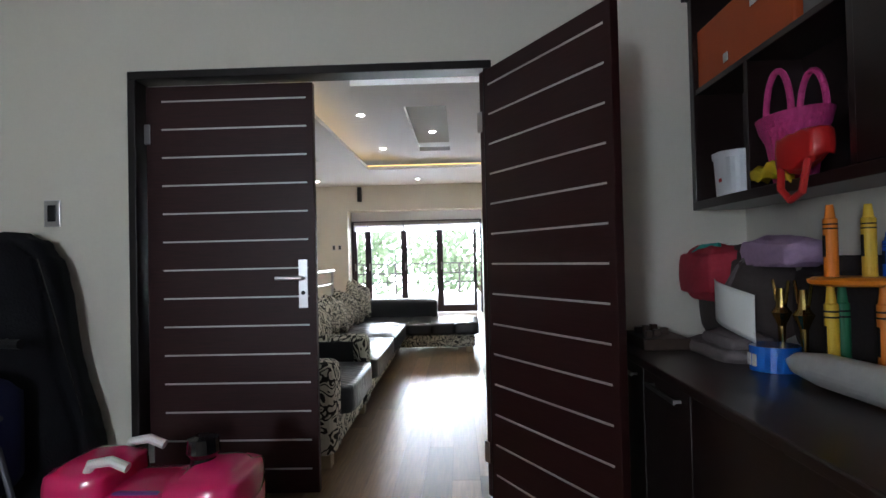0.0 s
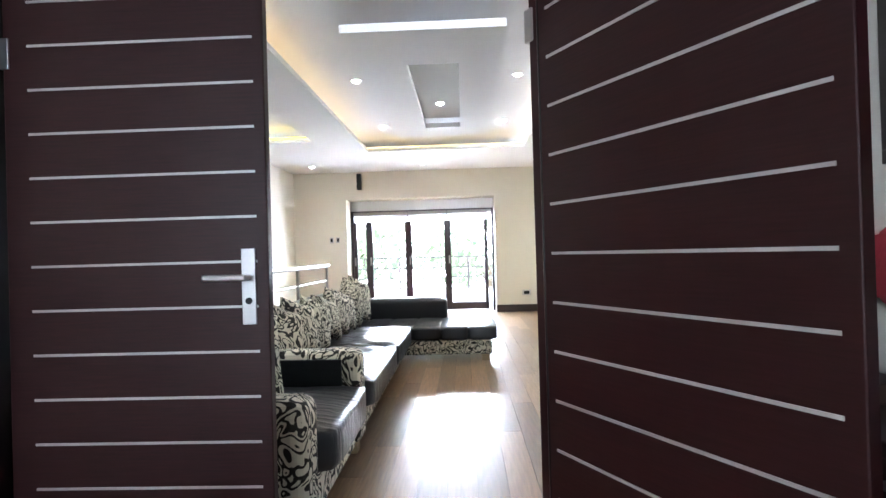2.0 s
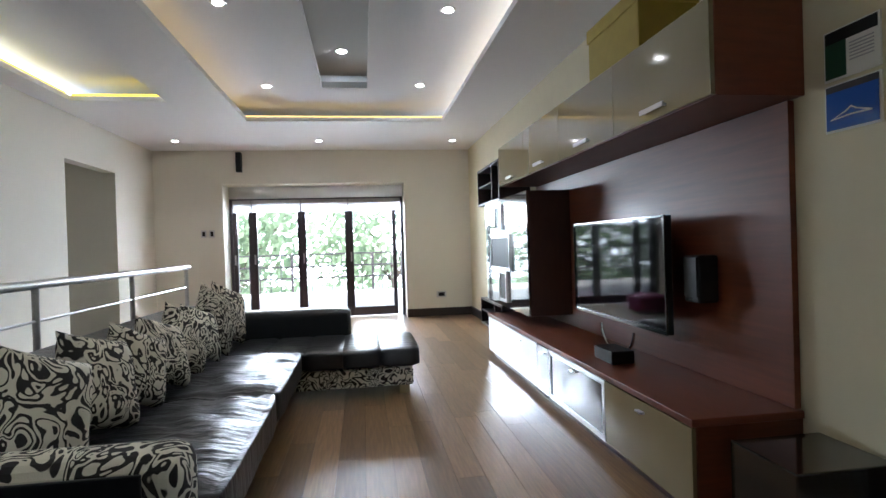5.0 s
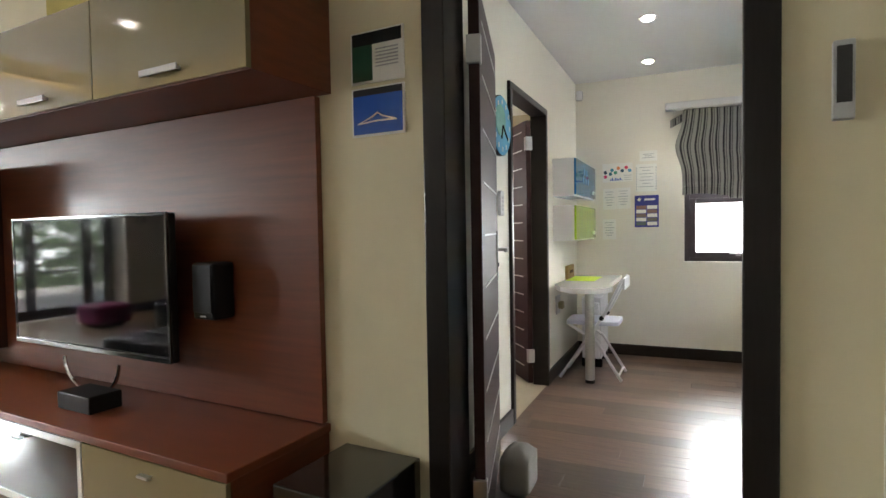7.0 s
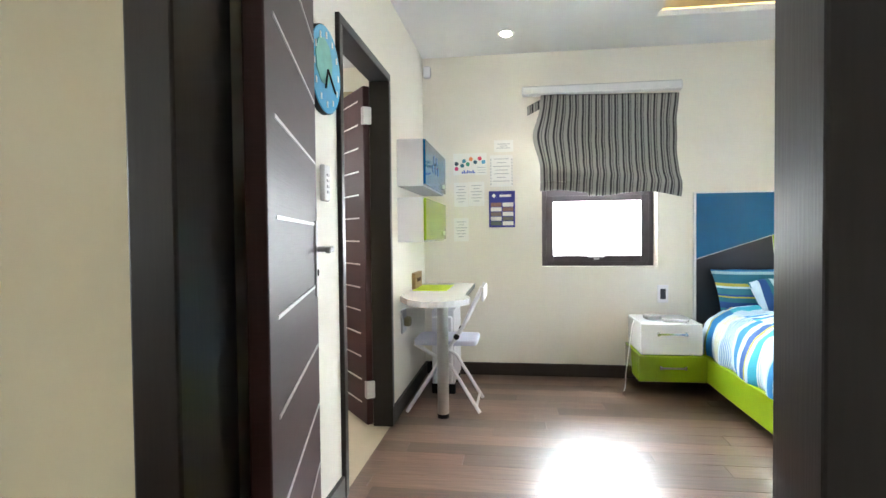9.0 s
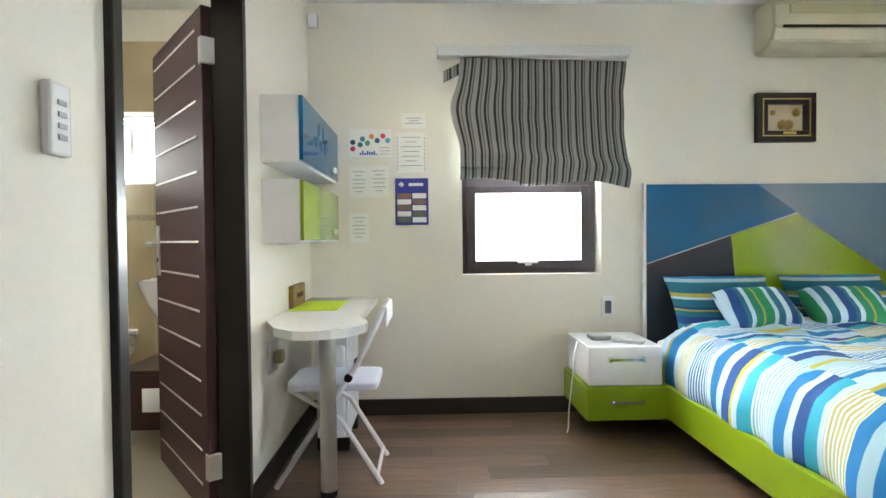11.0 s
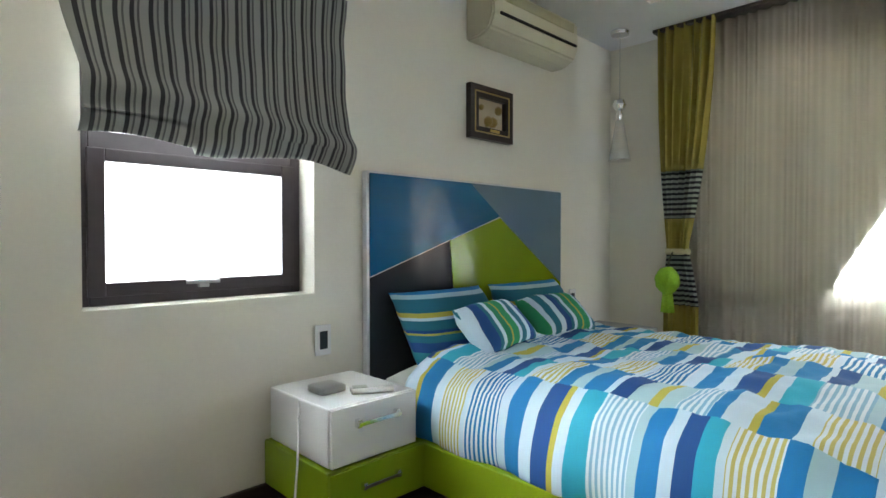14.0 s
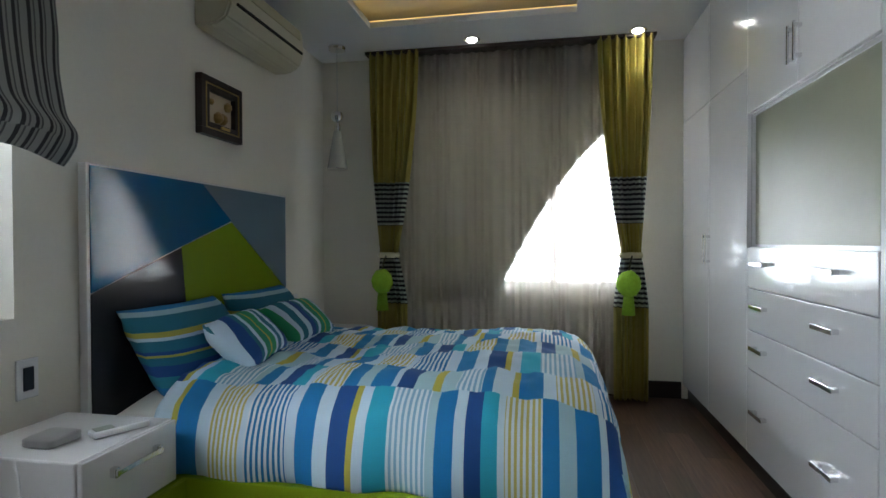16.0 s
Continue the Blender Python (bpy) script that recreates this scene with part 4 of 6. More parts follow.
for y, r in ((2.56, 8), (2.06, -6)):
    solo("cushion", pillow_bm(0.44, 0.29, 0.18, pose(5.53, y, 0.68, 0, 0, -90 + r) @ pose(0, 0, 0, -48, 0, 0)), M_CUSHION, "small green, white and teal striped cushion", "cushion", "bed cushions")


def nightstand(y0, y1, label):
    n = thing("nightstand", (5.7, (y0 + y1) / 2, 0.10), label, "nightstand", "nightstands")
    part("lime_drawer", box_bm((5.480, y0 - 0.06 if y0 > 3 else y0, 0.10), (5.952, y1 + 0.02, 0.28), 0.004), M_LIME, n)
    ld = part("lime_front", box_bm((5.465, y0 - 0.05 if y0 > 3 else y0, 0.102), (5.479, y1 + 0.018, 0.276), 0.003), M_LIME, n)
    part("handle", join(*[box_bm((5.445, (y0 + y1) / 2 + s - 0.008, 0.19), (5.465, (y0 + y1) / 2 + s + 0.008, 0.215), 0.002) for s in (-0.08, 0.08)], box_bm((5.440, (y0 + y1) / 2 - 0.088, 0.196), (5.446, (y0 + y1) / 2 + 0.088, 0.209), 0.001)), M_CHROME, ld)
    part("white_drawer", box_bm((5.505, y0, 0.283), (5.94, y1, 0.498), 0.006), M_WHITE, n)
    wd = part("white_front", box_bm((5.487, y0 + 0.003, 0.285), (5.504, y1 - 0.003, 0.496), 0.004), M_WHITE, n)
    part("handle", join(*[box_bm((5.465, (y0 + y1) / 2 + s - 0.01, 0.415), (5.487, (y0 + y1) / 2 + s + 0.01, 0.445), 0.002) for s in (-0.09, 0.09)], box_bm((5.458, (y0 + y1) / 2 - 0.1, 0.422), (5.465, (y0 + y1) / 2 + 0.1, 0.438), 0.001)), M_CHROME, wd)
    return n


nightstand(3.115, 3.52, "white gloss drawer on a lime floating nightstand by the window")
nightstand(0.90, 1.35, "white gloss nightstand on a lime drawer beside the curtain")

wd = thing("wardrobe", (2.95, 2.1, 0), "white high gloss fitted wardrobe with drawers and a niche", "wardrobe")
part("plinth", box_bm((2.56, 0.715, 0), (3.225, 3.42, 0.10)), M_BASEBOARD, wd)
part("body", join(box_bm((2.545, 0.714, 0.10), (3.238, 1.975, 2.53)), box_bm((2.545, 3.04, 0.10), (3.238, 3.44, 2.53)), box_bm((2.545, 1.975, 0.10), (3.238, 3.04, 1.09)), box_bm((2.545, 1.975, 1.72), (3.238, 3.04, 2.53)), box_bm((2.545, 1.975, 1.09), (3.215, 3.04, 1.72))), M_WHITE, wd)
part("niche_back", box_bm((3.2165, 1.985, 1.10), (3.226, 3.03, 1.71)), mat("niche_sage", (0.36, 0.37, 0.27), 0.35, grain=0.03, scale=10), wd)


def hbar(parent, x, y0, y1, z0, z1):
    """A squared chrome bar handle on two feet."""
    if z1 - z0 > y1 - y0:
        b = join(box_bm((x + 0.022, y0, z0), (x + 0.03, y1, z1), 0.002), box_bm((x, y0, z0 + 0.01), (x + 0.023, y1, z0 + 0.025)), box_bm((x, y0, z1 - 0.025), (x + 0.023, y1, z1 - 0.01)))
    else:
        b = join(box_bm((x + 0.022, y0, z0), (x + 0.03, y1, z1), 0.002), box_bm((x, y0 + 0.01, z0), (x + 0.023, y0 + 0.03, z1)), box_bm((x, y1 - 0.03, z0), (x + 0.023, y1 - 0.01, z1)))
    part("handle", b, M_CHROME, parent)


for y0, y1 in ((0.718, 1.34), (1.345, 1.972)):
    d = part("door", box_bm((3.24, y0, 0.105), (3.26, y1, 1.94), 0.003), M_WHITE, wd)
    hbar(d, 3.26, (1.31 if y0 < 1 else 1.36), (1.325 if y0 < 1 else 1.375), 0.98, 1.16)
for y0, y1, z0 in ((0.718, 1.34, 1.944), (1.345, 1.972, 1.944), (1.978, 2.505, 1.724), (2.51, 3.037, 1.724), (3.043, 3.44, 1.944)):
    d = part("door", box_bm((3.24, y0, z0), (3.26, y1, 2.525), 0.003), M_WHITE, wd)
    if y0 > 1.9 and y0 < 3:
        yy = 2.475 if y0 < 2.3 else 2.53
        hbar(d, 3.26, yy, yy + 0.014, 1.80, 1.95)
part("door", box_bm((3.24, 3.043, 0.105), (3.26, 3.44, 1.94), 0.003), M_WHITE, wd)
for z0, z1 in ((0.895, 1.085), (0.697, 0.890), (0.51, 0.692), (0.105, 0.505)):
    d = part("drawer", box_bm((3.24, 1.978, z0), (3.26, 3.037, z1), 0.003), M_WHITE, wd)
    for y in (2.08, 2.68):
        hbar(d, 3.26, y, y + 0.15, (z0 + z1) / 2 + 0.012, (z0 + z1) / 2 + 0.03)

# ---- bedroom: window dressing ----
M_BAND = stripe_mat("curtain_band", [(0.0, (0.42, 0.46, 0.40)), (0.5, (0.02, 0.022, 0.03))], axis=2, period=0.034)
M_ROMAN = stripe_mat("grey_striped_blind", [(0.0, (0.29, 0.29, 0.27)), (0.26, (0.028, 0.028, 0.033)), (0.40, (0.26, 0.26, 0.24)), (0.50, (0.10, 0.10, 0.10)), (0.56, (0.28, 0.28, 0.26)), (0.72, (0.025, 0.025, 0.03)), (0.85, (0.24, 0.24, 0.23)), (0.93, (0.08, 0.08, 0.08))], uv=True, axis=0, period=0.10)


def cloth_bm(rows, cols, place, thick=(0, 0.006, 0), uv=False):
    """A hanging cloth: place(u, v) gives its points for u, v in 0..1."""
    bm = bmesh.new()
    layer = bm.loops.layers.uv.new("UVMap") if uv else None
    grid = [[bm.verts.new(place(i / cols, j / rows)) for i in range(cols + 1)] for j in range(rows + 1)]
    for j in range(rows):
        for i in range(cols):
            f = bm.faces.new((grid[j][i], grid[j][i + 1], grid[j + 1][i + 1], grid[j + 1][i]))
            f.smooth = True
            if uv:
                for loop, (a, b) in zip(f.loops, ((i, j), (i + 1, j), (i + 1, j + 1), (i, j + 1))):
                    loop[layer].uv = (uv * a / cols, b / rows)
    if thick:
        r = bmesh.ops.extrude_face_region(bm, geom=bm.faces[:])
        bmesh.ops.translate(bm, verts=[v for v in r["geom"] if isinstance(v, bmesh.types.BMVert)], vec=thick)
    return bm


def curtain(name, label, top, tie, bottom, z_bottom, side):
    """A tied-back curtain: (x0, x1) at its top, tie and hem."""
    c = thing(name, ((bottom[0] + bottom[1]) / 2, 0.86, z_bottom), label, "curtain", "tied curtains")
    def span(z):
        if z > 1.02:
            f = ((2.53 - z) / 1.51) ** 1.7
            return [top[k] + (tie[k] - top[k]) * f for k in (0, 1)]
        f = min(1.0, (1.02 - z) / 0.35) ** 0.7
        return [tie[k] + (bottom[k] - tie[k]) * f for k in (0, 1)]
    def piece(z0, z1):
        def place(u, v):
            z = z1 + (z0 - z1) * v
            a, b = span(z)
            w = max(b - a, 0.02)
            deep = 0.028 + 0.05 * (0.38 - w)
            return (a + w * u + 0.006 * math.sin(u * 31), 0.875 + deep * math.sin(u * 2 * math.pi * 6.5 + 0.5 * math.sin(z * 3)) , z)
        return cloth_bm(max(3, int((z1 - z0) / 0.05)), 90, place)
    for z0, z1, striped in ((1.56, 2.53, 0), (1.24, 1.56, 1), (1.012, 1.24, 0), (0.66, 1.012, 1), (z_bottom, 0.66, 0)):
        part("striped_band" if striped else "lime_panel", piece(z0, z1), M_BAND if striped else M_CURTAIN, c)
    x = (tie[0] + tie[1]) / 2
    t = part("tie_band", lathe_bm([(0.075, -0.02), (0.082, 0.0), (0.075, 0.02)], (x, 0.875, 1.02)), mat("tie_pale", (0.5, 0.46, 0.3), 0.7), c)
    ball = bmesh.new()
    bmesh.ops.create_icosphere(ball, subdivisions=4, radius=0.078)
    for v in ball.verts:
        v.co *= 1 + 0.07 * noise.noise(v.co * 30) + 0.05 * noise.noise(v.co * 75)
        v.co.z *= 1.15
        v.co += Vector((x + side, 0.99, 0.83))
    for f in ball.faces:
        f.smooth = True
    pom = part("pompom", ball, mat("lime_felt", (0.30, 0.52, 0.03), 0.9, grain=0.25, scale=80, bump=0.5), c, "fluffy lime green tassel ball")
    part("tassel", cyl_bm(0.045, 0.16, (x + side, 0.985, 0.70), "z", 14, r2=0.03), mat("lime_felt_tail", (0.26, 0.45, 0.03), 0.9, grain=0.3, scale=90, bump=0.5), pom)
    part("cord", tube_bm([(x, 0.95, 1.02), (x + side * 0.6, 0.98, 0.97), (x + side, 0.99, 0.90)], 0.006), mat("cord_dark", (0.08, 0.08, 0.05), 0.8), pom)


curtain("curtain", "lime satin curtain with striped bands, tied back by the bed", (5.13, 5.52), (5.30, 5.43), (5.22, 5.46), 0.02, 0.02)
curtain("curtain", "lime satin curtain with striped bands, tied back by the wardrobe", (3.49, 3.86), (3.57, 3.70), (3.52, 3.75), 0.02, 0.03)
sh = solo("sheer_curtain", cloth_bm(40, 260, lambda u, v: (3.56 + 1.80 * u, 0.80 + 0.016 * math.sin(u * 2 * math.pi * 26 + 1.2 * math.sin(u * 40)) + 0.006 * noise.noise(Vector((u * 20, v * 4, 0))), 2.52 - 2.49 * v), thick=None), M_SHEER, "sheer taupe voile curtain hanging to the floor", "curtain")
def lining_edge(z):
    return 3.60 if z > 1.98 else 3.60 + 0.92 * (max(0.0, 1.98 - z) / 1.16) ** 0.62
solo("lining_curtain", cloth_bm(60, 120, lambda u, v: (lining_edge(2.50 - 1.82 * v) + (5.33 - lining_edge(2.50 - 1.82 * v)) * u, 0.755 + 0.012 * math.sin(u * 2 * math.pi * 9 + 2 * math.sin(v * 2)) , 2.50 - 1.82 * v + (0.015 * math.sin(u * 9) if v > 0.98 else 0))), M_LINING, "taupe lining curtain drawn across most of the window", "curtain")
cr = thing("curtain_rail", (4.5, 0.80, 2.5), "slim dark curtain rail under the ceiling", "curtain rail")
part("track", box_bm((3.47, 0.74, 2.515), (5.54, 0.90, 2.538), 0.003), mat("rail_brown", (0.05, 0.035, 0.03), 0.5), cr)

rb = thing("roman_blind", (5.92, 3.7, 1.44), "crumpled grey striped fabric blind half lowered over the window", "blind")
def roman(u, v):
    z = 2.20 - 0.765 * v
    left = 4.175 + 0.01 * v
    right = 3.155 - 0.02 * v
    y = left + (right - left) * u + 0.06 * math.exp(-((v - 0.42) / 0.2) ** 2) * (1 - u) ** 5 + 0.03 * math.sin(v * 3.1) * u ** 4
    bulge = 0.035 + 0.05 * v ** 1.5 + 0.014 * noise.noise(Vector((u * 4, v * 3, 0))) + 0.006 * math.sin(u * 21 + 3 * v)
    fold = 0.035 * math.exp(-((v - 0.80 - 0.12 * (u - 0.4)) / 0.06) ** 2)
    if v > 0.9:
        bulge -= 0.05 * ((v - 0.9) / 0.1) ** 2
        z += 0.02 * math.sin(u * 9 + 1) + 0.035 * math.sin(u * math.pi) * (1 if u < 0.35 else 0.3)
    return (5.945 - bulge - fold, y + 0.005 * noise.noise(Vector((u * 6, v * 6, 4))), z - 0.03 * u)
part("fabric", cloth_bm(46, 120, roman, (0.006, 0, 0), uv=1.06), M_ROMAN, rb)
part("torn_flap", cloth_bm(6, 10, lambda u, v: (5.90, 4.16 + 0.12 * u, 2.17 - 0.07 * v - 0.06 * u), (0.005, 0, 0), uv=0.12), M_ROMAN, rb)
part("head_rail", join(box_bm((5.875, 3.135, 2.195), (5.952, 4.32, 2.262), 0.012)), mat("rail_white", (0.7, 0.7, 0.7), 0.35), rb)

# ---- bedroom: wall things ----
ac = thing("air_conditioner", (5.86, 1.92, 2.20), "cream split air conditioner high on the wall", "air conditioner")
def ac_body(y0, y1):
    prof = [(5.954, 2.21), (5.954, 2.505), (5.80, 2.505), (5.755, 2.47), (5.745, 2.32), (5.775, 2.245), (5.85, 2.21)]
    bm = bmesh.new()
    a, b = [[bm.verts.new((x, y, z)) for x, z in prof] for y in (y0, y1)]
    n = len(prof)
    for k in range(n):
        bm.faces.new((a[k], a[(k + 1) % n], b[(k + 1) % n], b[k]))
    bm.faces.new(a[::-1]); bm.faces.new(b)
    bmesh.ops.bevel(bm, geom=bm.edges[:], offset=0.012, segments=2, affect="EDGES")
    return bm
part("case", ac_body(1.50, 2.335), mat("cream_plastic", (0.62, 0.58, 0.44), 0.4, grain=0.02, scale=20), ac)
part("louvre_gap", box_bm((5.739, 1.53, 2.318), (5.752, 2.28, 2.334), 0.004), M_BLACK, ac)
part("front_grille", box_bm((5.741, 1.56, 2.40), (5.750, 2.24, 2.455), 0.003), mat("cream_plastic_dark", (0.50, 0.47, 0.30), 0.45), ac)
part("badge", lathe_bm([(0.0005, 0), (0.05, 0.002), (0.06, 0.008)], (0, 0, 0), 20), M_STEEL, ac).matrix_local = Matrix.Translation((-0.125, 0.0, 0.145)) @ pose(0, 0, 0, 0, -90, 0) @ Matrix.Diagonal((0.25, 1.3, 1, 1))

pf = thing("picture_frame", (5.93, 2.12, 1.67), "dark box frame with gold line and small keepsakes inside", "picture frame")
for nm, o, i, x0, m in (("outer_frame", 0.0, 0.035, 5.915, M_WENGE), ("gold_line", 0.035, 0.042, 5.912, mat("gilt", (0.55, 0.42, 0.18), 0.3, 1.0)), ("inner_frame", 0.042, 0.07, 5.917, M_WENGE)):
    y0, y1, z0, z1 = 1.955 + o, 2.33 - o, 1.675 + o, 1.98 - o
    d = i - o
    part(nm, join(box_bm((x0, y0, z0), (5.953, y1, z0 + d), 0.002), box_bm((x0, y0, z1 - d), (5.953, y1, z1), 0.002), box_bm((x0, y0, z0 + d), (5.953, y0 + d, z1 - d), 0.002), box_bm((x0, y1 - d, z0 + d), (5.953, y1, z1 - d), 0.002)), m, pf)
part("backing", box_bm((5.944, 2.02, 1.74), (5.953, 2.265, 1.915)), mat("parchment", (0.55, 0.46, 0.32), 0.8), pf)
for y, z, r in ((2.16, 1.785, 0.03), (2.12, 1.785, 0.03), (2.22, 1.86, 0.016), (2.07, 1.86, 0.025)):
    part("keepsake", lathe_bm([(r * 0.5, -r), (r, -r * 0.3), (r * 0.9, r * 0.5), (r * 0.3, r)], (5.936, y, z), 12), mat("keepsake_gold", (0.40, 0.28, 0.10), 0.4, 0.6), pf)
part("plaque", box_bm((5.910, 2.085, 1.722), (5.917, 2.165, 1.738), 0.001), mat("brass", (0.6, 0.45, 0.15), 0.3, 1.0), pf)

pe = thing("pendant_lamp", (5.70, 1.05, 2.54), "hanging glass pendant lamp with chrome collar", "pendant lamp")
part("ceiling_rose", lathe_bm([(0.06, -0.03), (0.065, -0.012), (0.06, -0.001)], (5.70, 1.05, 2.538)), M_CHROME, pe)
part("cord", tube_bm([(5.70, 1.05, 2.52), (5.70, 1.05, 2.08)], 0.003, 6), mat("clear_cord", (0.5, 0.5, 0.5), 0.3), pe)
part("glass_ball", lathe_bm([(0.006, -0.045), (0.035, -0.03), (0.047, 0.0), (0.035, 0.03), (0.006, 0.045)], (5.70, 1.05, 2.03)), M_CHROME, pe)
part("collar", lathe_bm([(0.022, -0.03), (0.026, 0.0), (0.014, 0.04)], (5.70, 1.05, 1.955)), M_CHROME, pe)
part("shade", lathe_bm([(0.070, 0.0), (0.074, 0.008), (0.028, 0.27), (0.020, 0.28)], (5.70, 1.05, 1.645)), mat("clear_glass_shade", (0.75, 0.76, 0.75), 0.08, 0.35, coat=1.0), pe, "clear glass cone shade")
part("shade_rim", lathe_bm([(0.073, 0.0), (0.08, 0.004), (0.073, 0.01)], (5.70, 1.05, 1.642)), M_CHROME, pe)

for y, z in ((3.262, 0.655), (1.244, 0.685)):
    sw = thing("wall_switch", (5.95, y, z - 0.07), "white rimmed dark wall switch beside the headboard", "switch", "bedside switches")
    part("plate", box_bm((5.944, y - 0.04, z - 0.068), (5.9535, y + 0.04, z + 0.068), 0.003), M_WHITE, sw)
    part("rocker", box_bm((5.940, y - 0.02, z - 0.04), (5.9435, y + 0.02, z + 0.04), 0.002), mat("rocker_navy", (0.015, 0.02, 0.035), 0.3), sw)

# papers on the wall above the desk
def paper(label, y0, y1, z0, z1, m=None, lines=6, group="papers above the desk"):
    p = thing("wall_paper_sheet", (5.95, (y0 + y1) / 2, z0), label, "paper", group)
    part("sheet", box_bm((5.950, y0, z0), (5.9535, y1, z1)), m or M_PAPER, p)
    for k in range(lines):
        z = z1 - 0.03 - k * (z1 - z0 - 0.045) / max(lines, 1)
        w = (0.32, 0.2, 0.36, 0.28)[k % 4] * (y1 - y0)
        part("text_line", box_bm((5.9485, (y0 + y1) / 2 - w, z - 0.003), (5.9495, (y0 + y1) / 2 + w, z + 0.002)), M_INK, p)
    return p
poster = paper("white certificate poster with coloured round badges and a blue wave", 4.60, 4.866, 1.60, 1.772, lines=0)
COLS = ((0.05, 0.25, 0.35), (0.7, 0.25, 0.10), (0.65, 0.05, 0.12), (0.02, 0.05, 0.09), (0.03, 0.14, 0.20), (0.02, 0.08, 0.14), (0.1, 0.35, 0.55), (0.6, 0.03, 0.15), (0.05, 0.3, 0.2))
for k, (y, z) in enumerate(((4.78, 1.71), (4.725, 1.725), (4.655, 1.728), (4.84, 1.69), (4.795, 1.675), (4.69, 1.70), (4.625, 1.70), (4.84, 1.65), (4.75, 1.685))):
    part("badge", cyl_bm(0.016, 0.002, (5.9485, y, z), "x", 16), mat("badge_ink", COLS[k], 0.5), poster)
part("wave", join(*[box_bm((5.9478, 4.69 + k * 0.014, 1.612), (5.949, 4.70 + k * 0.014, 1.62 + 0.018 * abs(math.sin(k * 1.3))) ) for k in range(8)]), mat("wave_blue", (0.03, 0.10, 0.5), 0.5), poster)
for k in range(3):
    part("text_line", box_bm((5.9485, 4.61, 1.615 + k * 0.02), (5.9495, 4.675, 1.619 + k * 0.02)), M_INK, poster)
p = paper("framed certificate with a decorated border", 4.394, 4.573, 1.502, 1.75, lines=7)
for y in (4.397, 4.563):
    part("border", join(*[box_bm((5.9485, y, 1.515 + k * 0.024), (5.9495, y + 0.007, 1.528 + k * 0.024)) for k in range(9)]), M_INK, p)
paper("small white certificate slip", 4.39, 4.54, 1.775, 1.867, lines=3)
paper("white printed certificate sheet", 4.75, 4.862, 1.348, 1.54, lines=6)
paper("white printed certificate sheet, bent at one corner", 4.62, 4.746, 1.353, 1.545, lines=6)
paper("white printed certificate sheet", 4.748, 4.868, 1.07, 1.257, lines=6)
cal = paper("dark blue calendar sheet with small photographs", 4.379, 4.584, 1.179, 1.467, mat("calendar_blue", (0.03, 0.035, 0.27), 0.5), lines=0)
for r in range(5):
    for c in range(2):
        y0 = 4.392 + c * 0.093
        part("photo" if (r + c) % 2 else "month_grid", box_bm((5.9480, y0, 1.195 + r * 0.037), (5.9495, y0 + 0.085, 1.227 + r * 0.037)), mat("photo_tone", (0.10 + 0.04 * r, 0.13, 0.12), 0.5, grain=0.6, scale=60) if (r + c) % 2 else M_PAPER, cal)
part("title", box_bm((5.9480, 4.41, 1.42), (5.9495, 4.50, 1.438)), M_PAPER, cal)
part("emblem", cyl_bm(0.018, 0.002, (5.9485, 4.545, 1.43), "x", 4), M_PAPER, cal)

# hanging cabinets over the desk
for z0, z1, m, label in ((1.432, 1.728, M_BLUE, "white hanging cabinet with blue glass door"), (1.08, 1.362, M_LIME, "white hanging cabinet with lime green door")):
    c = thing("hanging_cabinet", (5.5, 5.0, z0), label, "cabinet", "desk wall cabinets")
    part("body", box_bm((4.965, 4.942, z0), (5.90, BY1 - 0.001, z1), 0.003), M_WHITE, c)
    d = part("door", box_bm((4.963, 4.925, z0 + 0.012), (5.902, 4.9415, z1 - 0.004), 0.002), m, c)
    part("knob", box_bm((5.71, 4.905, z0 + 0.04), (5.77, 4.925, z0 + 0.075), 0.006), mat("clear_knob", (0.7, 0.75, 0.6), 0.15, coat=1.0), d)
    if m is M_BLUE:
        for k in range(5):
            part("sticker", cyl_bm(0.03, 0.002, (5.28 + 0.11 * (k % 3) + 0.05 * (k // 3), 4.9235, z0 + 0.14 + 0.07 * (k // 3)), "y", 20), mat("sticker_dark", (0.012, 0.09, 0.20), 0.3), d)

# desk, chair, heater
dk = thing("desk", (5.2, 4.86, 0), "white wall desk with a rounded end on a steel leg", "desk")
def outline():
    """Straight along the wall, cut back at one end, with a round bulge over the leg."""
    pts = [(5.94, BY1 - 0.003), (5.0, BY1 - 0.003), (4.80, 5.02)]
    for k in range(11):
        a = math.radians(165 + k * 13.5)
        pts.append((4.915 + 0.215 * math.cos(a), 4.865 + 0.215 * math.sin(a)))
    pts += [(5.07, 4.692), (5.15, 4.70), (5.94, 4.70)]
    return pts
bm = bmesh.new()
f = bm.faces.new([bm.verts.new((x, y, 0.702)) for x, y in outline()])
r = bmesh.ops.extrude_face_region(bm, geom=[f])
bmesh.ops.translate(bm, verts=[v for v in r["geom"] if isinstance(v, bmesh.types.BMVert)], vec=(0, 0, 0.036))
part("desktop", bm, M_WHITE, dk)
part("leg", cyl_bm(0.035, 0.682, (4.897, 4.82, 0.362), "z", 24), M_STEEL, dk)
part("leg_foot", cyl_bm(0.036, 0.025, (4.897, 4.82, 0.0125), "z", 24), M_BLACK, dk)
solo("place_mat", box_bm((5.30, 4.845, 0.739), (5.72, 5.085, 0.742), 0.001, None), mat("lime_mat", (0.42, 0.55, 0.01), 0.8, grain=0.1, scale=50), "lime green table mat on the white desk", "table mat")
wb = thing("wooden_block", (5.54, 5.08, 0.739), "small wooden plaque leaning against the wall on the desk", "plaque")
